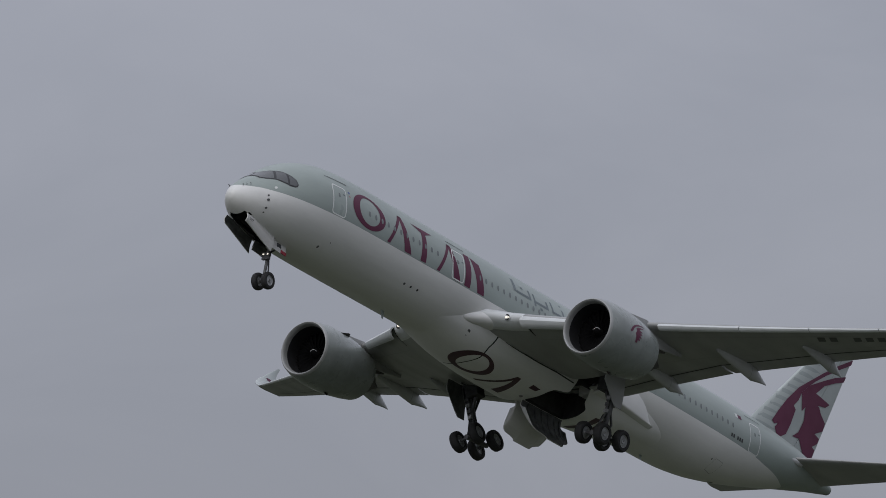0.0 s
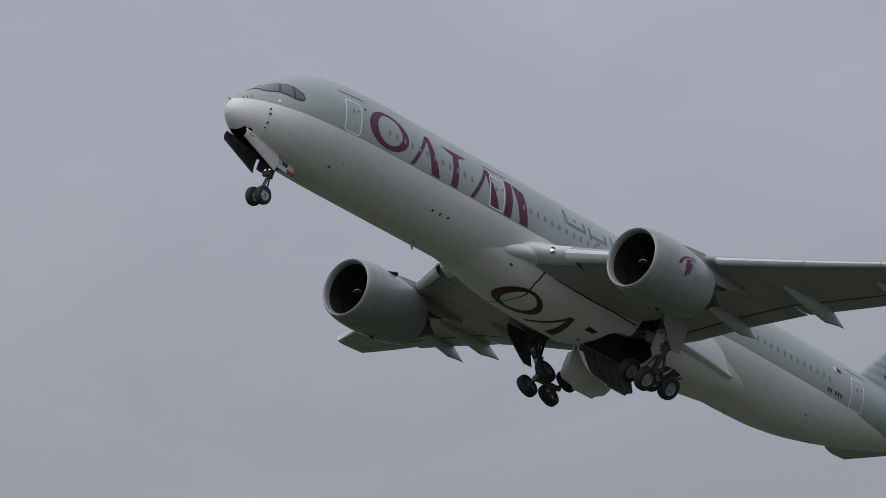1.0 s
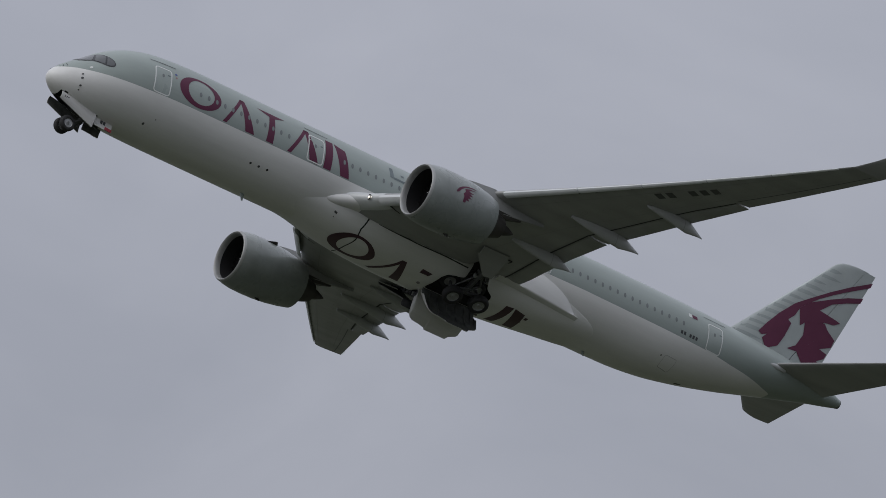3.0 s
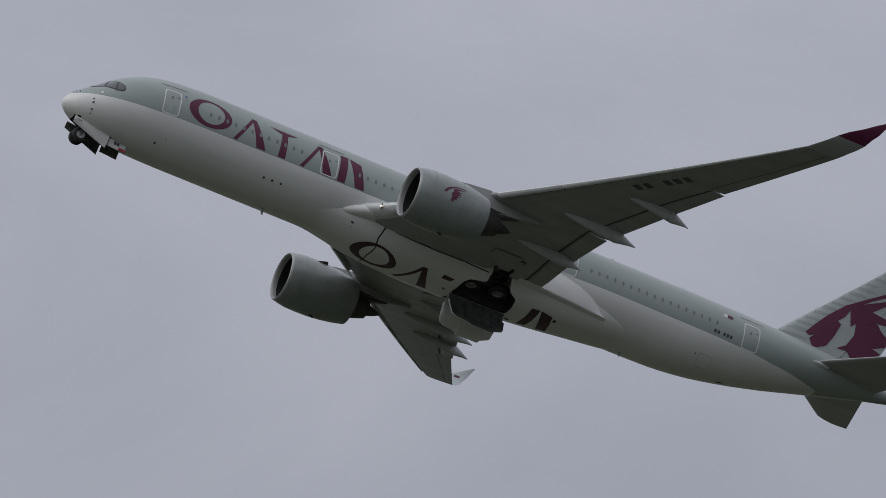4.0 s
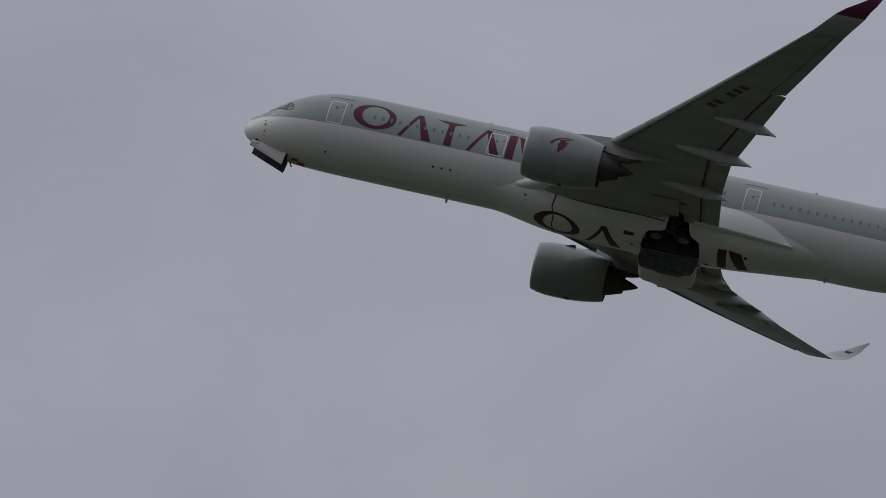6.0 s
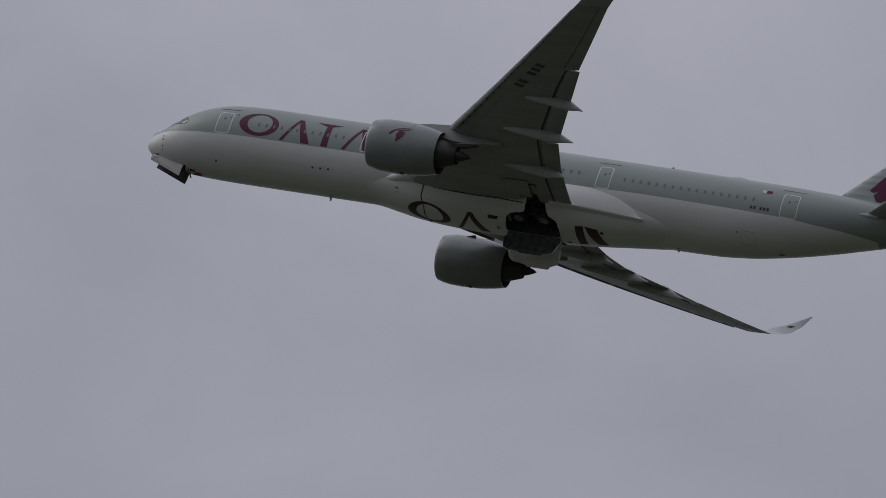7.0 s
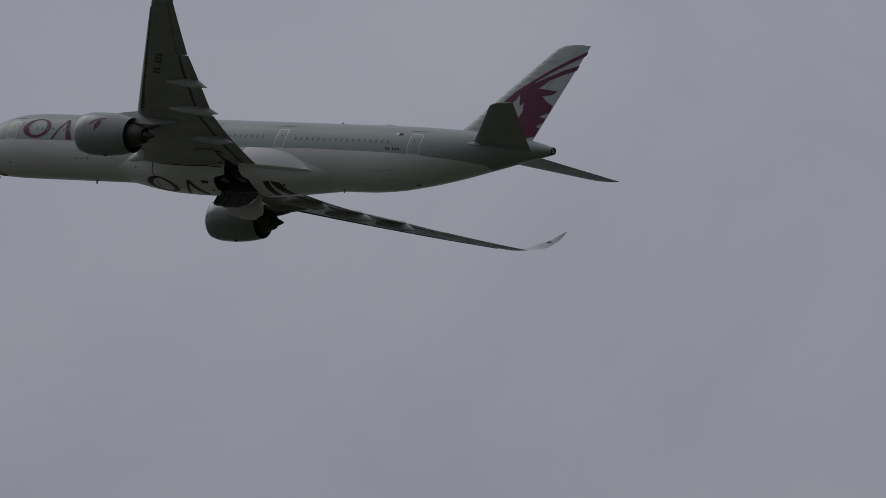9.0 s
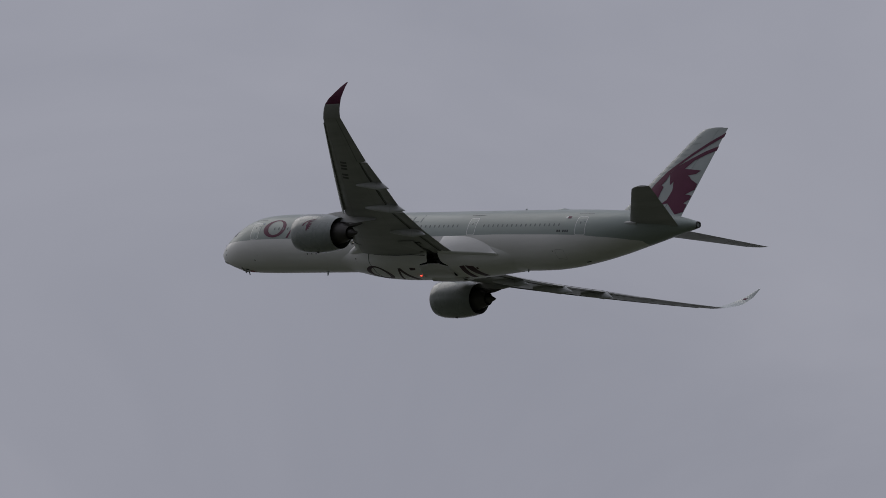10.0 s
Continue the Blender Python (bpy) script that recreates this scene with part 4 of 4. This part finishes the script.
for sgn in (-1, 1):
    # pale prow where the wing's leading edge meets the body
    secs = []
    for x, yo, zc, rz in ((20.3, 2.25, -1.8, 0.22), (20.8, 2.5, -1.75, 0.36), (21.3, 2.78, -1.67, 0.46), (21.8, 3.05, -1.58, 0.53), (22.4, 3.38, -1.5, 0.58), (23.1, 3.65, -1.48, 0.6), (24.0, 3.7, -1.55, 0.58)):
        secs.append([(x, sgn * (1.9 + (yo - 1.9) * math.copysign(abs(math.cos(a)) ** 0.8, math.cos(a)) if math.cos(a) > 0 else 1.9), zc + rz * math.sin(a)) for a in [2 * math.pi * i / 28 for i in range(28)]])
    part("wing_root_prow", loft(secs), LIVERY, plane, "pale fairing ahead of the wing root")
    # aft wing root fillet: a pale shelf that narrows to a point
    secs = []
    for k in range(4, 33):
        u = k / 32
        x = 33.0 + 8.3 * u
        zt = float(np.interp(x, [33, 36.0, 36.8, 37.84, 38.7, 39.46, 40.1, 40.64, 41.0, 41.3], [-0.36, -0.37, -0.42, -0.57, -0.77, -1.02, -1.32, -1.65, -1.9, -2.13]))
        yo = 3.5 - 0.98 * u ** 1.4
        zo = -2.14 - 0.03 * u
        yi = body_y(x, zt)
        rows = [(yi - 0.12, zt)]
        for q in (0.04, 0.15, 0.3, 0.5, 0.7, 0.85, 0.95):
            rows.append((yi + (yo - yi) * q + 0.16 * (1 - u) * math.sin(math.pi * q) + 0.015 * (1 - q), zt + (zo - zt) * q))
        rows += [(yo, zo), (yo - 0.05, zo - 0.06), (yo - 0.5, zo - 0.2), (1.8, zo - 0.3), (1.8, zt)]
        secs.append([(x, sgn * y, z) for y, z in rows])
    part("wing_root_fillet", loft(secs), LIVERY, plane, "pale fillet behind the wing root")
    # seam between wing skin and belly
    part("root_seam", strip([(24.6, 2.80), (27, 2.88), (30, 2.90), (31.9, 2.87)], [(24.6, 2.82), (27, 2.915), (30, 2.935), (31.9, 2.905)], lambda x, y: (x, sgn * (y + 0.012), fair_z(x, y) - 0.012), m=1), SEAM, plane)


# ---------------------------------------------------------------- cockpit glass
def on_nose(sgn, lift):
    """Place by distance aft and angle down from the crown."""
    def place(x, a):
        top, bot, w = body_at(x)
        c, h = (top + bot) / 2, (top - bot) / 2
        y, z = w * math.sin(a), h * math.cos(a)
        n = Vector((-0.45, y / w / w, z / h / h * 1.0)).normalized()
        return (x + n.x * lift, sgn * (y + n.y * lift), c + z + n.z * lift)
    return place


def degrees_strip(low, top, place, m=4):
    return strip([(x, radians(a)) for x, a in low], [(x, radians(a)) for x, a in top], place, m=m, refine=5)


for sgn in (-1, 1):
    part("window_mask", degrees_strip([(1.5, 0), (1.54, 30.5), (1.82, 41), (2.24, 49.2), (2.58, 60.1), (2.93, 68.5), (3.24, 71.7), (3.42, 71.2), (3.5, 68.5)], [(2.1, 0), (2.2, 8), (2.36, 14.5), (2.62, 25), (2.84, 33.2), (3.05, 42), (3.28, 51.5), (3.44, 59), (3.51, 66.5)], on_nose(sgn, 0.012)), MASK, plane, "black mask round the cockpit windows")
    part("cockpit_window", degrees_strip([(1.58, 1.5), (1.62, 29), (1.86, 38.5), (2.2, 46)], [(2.03, 1.5), (2.14, 9.5), (2.3, 16), (2.53, 24)], on_nose(sgn, 0.022)), GLASS, plane)
    part("cockpit_window", degrees_strip([(2.31, 48.8), (2.62, 58.6), (2.86, 64.5)], [(2.62, 28), (2.82, 35.5), (3.0, 42.6)], on_nose(sgn, 0.022)), GLASS, plane)
    part("cockpit_window", degrees_strip([(2.95, 66.4), (3.22, 69.4), (3.38, 69.3), (3.45, 67.2)], [(3.08, 46), (3.27, 53.8), (3.4, 60.5), (3.455, 65.8)], on_nose(sgn, 0.022)), GLASS, plane)
    for x, a, r, mt in ((2.1, 69.0, 0.09, FRAME_WHITE), (1.67, 86.5, 0.055, SEAM), (1.7, 97.0, 0.08, STEEL), (1.75, 116.0, 0.07, STEEL), (1.77, 127.5, 0.05, SEAM)):
        top, bot, w = body_at(x)
        k = r / w
        part("probe", strip([(x + r * math.cos(t), radians(a) + k * math.sin(t)) for t in [2 * math.pi * i / 12 for i in range(12)]], [(x, radians(a))] * 12, on_nose(sgn, 0.02), m=1, closed=True, refine=1), mt, plane)
    for x, a in ((0.5, 42), (0.66, 45), (0.85, 48)):
        p = Vector(on_nose(sgn, 0.0)(x, radians(a)))
        part("pitot_tube", tube(tube(bmesh.new(), p, p + Vector((-0.03, sgn * 0.03, 0.08)), 0.018, 0.014, 8), p + Vector((-0.03, sgn * 0.03, 0.08)), p + Vector((-0.13, sgn * 0.03, 0.085)), 0.014, 0.01, 8), STEEL, plane)


# blade antennas, drain mast, roof radome
def blade(x, z, length, height, down=True, y=0.0):
    s = -1 if down else 1
    secs = [[(x, y - 0.03, z), (x + length, y - 0.03, z), (x + length, y + 0.03, z), (x, y + 0.03, z)],
            [(x + length * 0.55, y - 0.012, z + s * height), (x + length * 0.95, y - 0.012, z + s * height), (x + length * 0.95, y + 0.012, z + s * height), (x + length * 0.55, y + 0.012, z + s * height)]]
    part("antenna", loft(secs), SAGE, plane, smooth=False)


blade(15.6, -3.03, 0.3, 0.5)
blade(43.7, -3.02, 0.28, 0.34)
blade(17.2, 3.03, 0.4, 0.3, down=False)
blade(41.5, 3.03, 0.4, 0.35, down=False)
bm = loft([[(x, w * math.cos(2 * math.pi * i / 24), 2.98 + h * math.sin(2 * math.pi * i / 24)) for i in range(24)] for x, w, h in ((46.0, 0.05, 0.05), (46.3, 0.45, 0.2), (46.8, 0.6, 0.3), (47.4, 0.6, 0.3), (48.0, 0.4, 0.2), (48.5, 0.05, 0.05))])
part("roof_radome", bm, SAGE_LIGHT, plane, "pale roof antenna fairing")
for sgn in (-1, 1):
    housing = part("lamp_housing", revolve([(0.03, 0.2), (0.0, 0.17), (0.05, 0.15), (0.12, 0.02)], (22.62, sgn * 4.1, -1.37), n=20), SEAM, plane, "dark landing lamp housing in the wing root")
    for dy, r in ((-0.09, 0.085), (0.08, 0.055)):
        part("landing_lamp", revolve([(0, 0.01), (0.02, 0.7 * r), (0.06, r), (0.15, r)], (22.6, sgn * (4.1 + dy), -1.37), n=14), LAMP, housing, "lit landing lamp")


# ---------------------------------------------------------------- landing gear
def wheel(parent, x, y, z, r, w, label=""):
    prof = [(-w / 2, r * 0.62), (-w / 2, r * 0.86), (-w * 0.4, r * 0.95), (-w * 0.22, r), (0, r * 1.005), (w * 0.22, r), (w * 0.4, r * 0.95), (w / 2, r * 0.86), (w / 2, r * 0.62), (w * 0.3, r * 0.55), (-w * 0.3, r * 0.55), (-w / 2, r * 0.62)]
    t = part("tyre", revolve(prof, (x, y, z), "y", 32), RUBBER, parent, "black rubber tyre")
    bm = revolve([(-w * 0.36, 0.02), (-w * 0.4, r * 0.2), (-w * 0.3, r * 0.26), (-w * 0.28, r * 0.48), (-w * 0.38, r * 0.56), (-w * 0.36, r * 0.62), (w * 0.36, r * 0.62), (w * 0.38, r * 0.56), (w * 0.28, r * 0.48), (w * 0.3, r * 0.26), (w * 0.4, r * 0.2), (w * 0.36, 0.02)], (x, y, z), "y", 24)
    part("rim", bm, RIM, parent, "grey wheel rim")


NOSE_PIVOT = (4.4, 0.0, -2.4)
MAIN_PIVOT = (32.41, 5.72, -2.04)


def make_nose_gear():
    g = part("nose_gear", tube(tube(bmesh.new(), (0, 0, 0.1), (0, 0, -1.5), 0.15, 0.14), (0, 0, -1.4), (0, 0, -2.75), 0.095), STEEL, plane, "twin-wheel nose gear leg folding forward")
    part("axle", tube(bmesh.new(), (0, -0.5, -2.8), (0, 0.5, -2.8), 0.08), STEEL, g)
    for s in (-1, 1):
        part("drag_brace", tube(bmesh.new(), (-0.02, s * 0.18, -1.0), (0.9, s * 0.3, -0.1), 0.055), STEEL, g)
    part("upper_torque_link", tube(bmesh.new(), (0.16, 0, -1.45), (0.3, 0, -2.05), 0.05), STEEL, g)
    part("lower_torque_link", tube(bmesh.new(), (0.3, 0, -2.05), (0.08, 0, -2.65), 0.05), STEEL, g)
    part("lamp_bracket", tube(bmesh.new(), (-0.2, -0.35, -1.25), (-0.2, 0.35, -1.25), 0.07), STEEL, g)
    part("steering_unit", box(bmesh.new(), (-0.22, -0.26, -1.5), (-0.05, 0.26, -1.05)), STEEL, g, smooth=False)
    for s in (-1, 1):
        wheel(g, 0, s * 0.36, -2.8, 0.525, 0.36)
        part("taxi_lamp", revolve([(-0.02, 0.01), (0.0, 0.06), (0.08, 0.06)], (-0.26, s * 0.16, -1.2), n=12), LAMP, g)
    return g


def make_main_gear(s):
    g = part("main_gear", tube(tube(bmesh.new(), (0, 0, 0.2), (0, 0, -2.3), 0.25, 0.24), (0, 0, -2.2), (0, 0, -3.75), 0.18), STEEL, plane, "four-wheel main gear leg folding inward")
    part("bogie_beam", tube(bmesh.new(), (-1.15, 0, -3.94), (1.15, 0, -3.78), 0.16), STEEL, g)
    for x in (-1.0, 1.0):
        part("axle", tube(bmesh.new(), (x, -0.8, -3.87 + 0.08 * x), (x, 0.8, -3.87 + 0.08 * x), 0.1), STEEL, g)
        part("brake_rod", tube(bmesh.new(), (0, s * 0.2, -3.3), (x, s * 0.2, -3.75), 0.04), STEEL, g)
    part("side_brace", tube(bmesh.new(), (0, 0, -1.9), (0, -s * 0.75, -0.5), 0.12), STEEL, g)
    part("drag_brace", tube(bmesh.new(), (0.1, 0, -2.0), (0.85, -s * 0.5, -0.3), 0.09), STEEL, g)
    part("upper_torque_link", tube(bmesh.new(), (0.25, 0, -2.25), (0.62, 0, -2.95), 0.08), STEEL, g)
    part("lower_torque_link", tube(bmesh.new(), (0.62, 0, -2.95), (0.15, 0, -3.65), 0.08), STEEL, g)
    part("pitch_trimmer", tube(bmesh.new(), (-0.2, 0, -2.4), (-0.9, 0, -3.7), 0.06), STEEL, g)
    part("hydraulic_line", tube(bmesh.new(), (-0.28, s * 0.12, -0.4), (-0.25, s * 0.12, -3.3), 0.035), RUBBER, g)
    part("hydraulic_line", tube(bmesh.new(), (0.28, -s * 0.12, -0.6), (0.24, -s * 0.12, -3.2), 0.03), RUBBER, g)
    for x in (-1.0, 1.0):
        for y in (-0.72, 0.72):
            wheel(g, x, y, -3.87 + 0.08 * x, 0.70, 0.52)
    bm = bmesh.new()     # slim plate carried on the leg
    secs = [[(x, s * (0.1 + d), z) for x, z in ((-0.3, 0.1), (0.3, 0.1), (0.42, -0.9), (0.34, -1.9), (-0.2, -2.0), (-0.38, -1.0))] for d in (0, 0.05)]
    loft(secs, bm=bm)
    part("leg_plate", bm, DOOR_INNER, g, "dark plate on the leg", smooth=False)
    lo, hi = sorted((-s * 0.1, -s * 0.95))
    part("trunnion_block", box(bmesh.new(), (-0.42, lo, -0.95), (0.42, hi, -0.05)), CAVITY, g, "dark trunnion and brace housing", smooth=False)
    for k in range(4):     # clamps, hoses and valve blocks on the leg
        z = -1.0 - 0.42 * k
        part("valve_block", box(bmesh.new(), (-0.36, -0.16, z - 0.12), (-0.2, 0.12, z + 0.1)), RIM if k % 2 else STEEL, g, smooth=False)
    part("hose_loop", tube(tube(bmesh.new(), (-0.3, 0.1, -2.5), (-0.55, 0.1, -3.1), 0.03), (-0.55, 0.1, -3.1), (-0.3, 0.1, -3.6), 0.03), RUBBER, g)
    return g


def curved_panel(length, depth, s, mats, sag=0.12, nx=6, nz=10, taper=0.0, thick=0.06, edge=None):
    """A door hinged on its own x axis that hangs down -z when open; s: the side its outer skin faces."""
    bm = bmesh.new()
    grids = []
    for off in (0, thick):
        g = []
        for i in range(nx + 1):
            u = i / nx
            row = []
            d = depth * (1 - taper * (1 - u))
            if edge:
                d = edge(u)
            for k in range(nz + 1):
                v = k / nz
                row.append(bm.verts.new((u * length, s * (math.sin(math.pi * v) * sag + off), -v * d)))
            g.append(row)
        grids.append(g)
    for gi, g in enumerate(grids):
        for i in range(nx):
            for k in range(nz):
                f = bm.faces.new((g[i][k], g[i + 1][k], g[i + 1][k + 1], g[i][k + 1]))
                f.material_index = 0 if gi == 1 else 1
    a, b = grids
    for i in range(nx):
        bm.faces.new((a[i][0], a[i + 1][0], b[i + 1][0], b[i][0]))
        bm.faces.new((a[i][nz], a[i + 1][nz], b[i + 1][nz], b[i][nz]))
    for k in range(nz):
        bm.faces.new((a[0][k], a[0][k + 1], b[0][k + 1], b[0][k]))
        bm.faces.new((a[nx][k], a[nx][k + 1], b[nx][k + 1], b[nx][k]))
    bmesh.ops.recalc_face_normals(bm, faces=bm.faces[:])
    return bm


nose_gear = make_nose_gear()
main_gears = {s: make_main_gear(s) for s in (-1, 1)}
nose_doors, rear_doors, bay_doors, leg_doors = {}, {}, {}, {}
for s in (-1, 1):
    nose_doors[s] = part("nose_bay_door", curved_panel(2.75, 1.12, s, None, sag=0.1, taper=0.55), [BELLY, DOOR_INNER], plane, "white nose bay door hanging open", smooth=False)
    rear_doors[s] = part("nose_leg_door", curved_panel(1.3, 0.62, s, None, sag=0.02), [BELLY, DOOR_INNER], plane, "small white nose leg door with a red corner", smooth=False)
    bm = box(bmesh.new(), (0.8, s * 0.055, -0.62), (1.3, s * 0.115, -0.42)) if s > 0 else box(bmesh.new(), (0.8, -0.115, -0.62), (1.3, -0.055, -0.42))
    part("red_corner", bm, RED, rear_doors[s], smooth=False)
    for k in (0, 1):
        lo, hi = sorted((s * 0.05, s * 0.112))
        part("marking_bar", box(bmesh.new(), (0.4 + 0.22 * k, lo, -0.34), (0.56 + 0.22 * k, hi, -0.12)), DARK_MARK, rear_doors[s], smooth=False)
    for k in range(3):
        lo, hi = sorted((s * 0.1, s * 0.158))
        part("marking_bar", box(bmesh.new(), (0.22 + 0.13 * k, lo, -0.34), (0.31 + 0.13 * k, hi, -0.2)), DARK_MARK, nose_doors[s], smooth=False)
    bay_doors[s] = part("main_bay_door", curved_panel(BAY_X[-1] - BAY_X[0], 2.25, -s, None, sag=0.24, thick=0.07, edge=lambda u: min(2.32, float(np.interp(BAY_X[0] + u * (BAY_X[-1] - BAY_X[0]), BAY_X, BAY_EDGE)) - 0.28), nx=40), [BELLY, DOOR_INNER], plane, "large pale main bay door hanging open", smooth=False)

for s in (-1, 1):
    leg_doors[s] = part("leg_door", curved_panel(2.1, 2.1, s, None, sag=0.05, thick=0.05, edge=lambda u: min(2.1, 0.75 + 2.1 * u)), [WING_GREY, DOOR_INNER], plane, "grey wing-hinged leg door", smooth=False)
LEG_HINGE = (30.8, 6.0, wing_under(30.8, 6.0) - 0.05)
LEG_PITCH = -math.degrees(math.atan2(wing_under(32.9, 6.0) - wing_under(30.8, 6.0), 2.1))
LEG_SHUT = 90 - math.degrees(math.atan2(wing_under(31.8, 6.0) - wing_under(31.8, 3.9), 2.1)) - 1

# stiffeners across the inside of the main bay doors
for s in (-1, 1):
    for x in (0.55, 1.25, 1.95, 2.65, 3.35, 3.9):
        bm = bmesh.new()
        for k in range(2, 17):
            v = k / 20
            y = -s * (0.24 * math.sin(math.pi * v) - 0.035)
            box(bm, (x, y - 0.04, -2.0 * v - 0.11), (x + 0.06, y + 0.04, -2.0 * v))
        part("stiffener", bm, DOOR_INNER, bay_doors[s], smooth=False)

BEACON_SPOT = (29.77, -0.6, fair_z(29.77, 0.6) + 0.02)
part("beacon_lens", revolve([(-0.10, 0.01), (-0.085, 0.06), (0, 0.10), (0.085, 0.06), (0.10, 0.01)], BEACON_SPOT, n=14), BEACON, plane, "red beacon lens under the belly")
bm = bmesh.new()   # half shell that turns round the lens
secs = [[(s, r * math.cos(a), r * math.sin(a)) for a in [math.pi * i / 10 for i in range(9, 22)]] for s, r in ((-0.13, 0.02), (-0.11, 0.09), (0, 0.135), (0.11, 0.09), (0.13, 0.02))]
beacon_hood = part("beacon_hood", loft(secs, closed=False, caps=False), BEACON_CUP, plane, "turning beacon hood")


def stowed(t):
    """Share of the pivot's sliding retreat into the wing."""
    return min(1.0, max(0.0, (t - 2.5) / 1.3))


def shut(t):
    """Share of the nose bay doors' closing."""
    return min(1.0, max(0.0, t - 8.2))


def motions():
    walk(plane, [(t, pose(x, y, z, *ATTITUDE)) for t, x, y, z in FLIGHT])
    walk(beacon_hood, [(t, pose(*BEACON_SPOT, a, 0, 0)) for t, a in BEACON_TURN])
    walk(nose_gear, [(t, pose(*NOSE_PIVOT, 0, a, 0)) for t, a in NOSE_FOLD])
    for s in (-1, 1):
        px, py, pz = MAIN_PIVOT
        walk(main_gears[s], [(t, pose(px, s * (py - 0.62 * stowed(t)), pz + 0.59 * stowed(t), -s * a, 0, 0)) for t, a in MAIN_FOLD[s]])
        walk(leg_doors[s], [(t, pose(LEG_HINGE[0], s * LEG_HINGE[1], LEG_HINGE[2], -s * a, LEG_PITCH, 0)) for t, a in LEG_DOOR_SWING])
        walk(nose_doors[s], [(t, pose(0.95, s * 0.72, -2.18 + 0.2 * shut(t), s * a, 8 + 7 * shut(t), 0)) for t, a in NOSE_DOOR_SWING])
        walk(rear_doors[s], [(t, pose(3.72, s * 0.62, -2.78 + 0.04 * min(1, max(0, t - 5)), s * a, 4, 0)) for t, a in REAR_DOOR_SWING])
        walk(bay_doors[s], [(t, pose(30.42, s * 0.3, -3.78, s * a, 0, 0)) for t, a in BAY_DOOR_SWING])


# fold and swing angles in degrees
NOSE_FOLD = [(0, 3), (0.5, 10.5), (1, 18.8), (1.5, 28), (2, 38), (2.5, 48.6), (4, 73), (5, 92), (5.8, 105), (10, 105)]
MAIN_FOLD = {
    -1: [(0, 6.6), (0.5, 15), (1, 24.5), (1.5, 32), (2, 40.5), (2.5, 48), (3.2, 66), (3.8, 77), (4.3, 79), (10, 79)],
    1: [(0, 21), (0.5, 28), (1, 33), (1.5, 39), (2, 46), (2.5, 53), (3.2, 69), (3.8, 78), (4.3, 79), (10, 79)],
}
NOSE_DOOR_SWING = [(0, 3), (7.5, 3), (8.2, -8), (9.2, -74), (9.5, -78), (10, -78)]
REAR_DOOR_SWING = [(0, 10), (4.2, 8), (5.0, -5), (6.2, -78), (10, -78)]
BEACON_TURN = [(0, 0)]
for flash in (4.4, 7.2, 10.0):
    BEACON_TURN += [(flash - 0.1, 0), (flash - 0.067, 80), (flash - 0.033, 160), (flash, 160)] + ([(flash + 0.067, 240), (flash + 0.1, 320), (flash + 0.133, 360)] if flash < 10 else [])
LEG_DOOR_SWING = [(0, 1), (1, 13), (2, 29), (2.5, 38), (3.2, 0.8 * LEG_SHUT), (3.8, LEG_SHUT), (10, LEG_SHUT)]
BAY_DOOR_SWING = [(0, 26), (8.6, 26), (9.2, 37), (9.5, 52), (9.75, 78), (10, 105)]

motions()
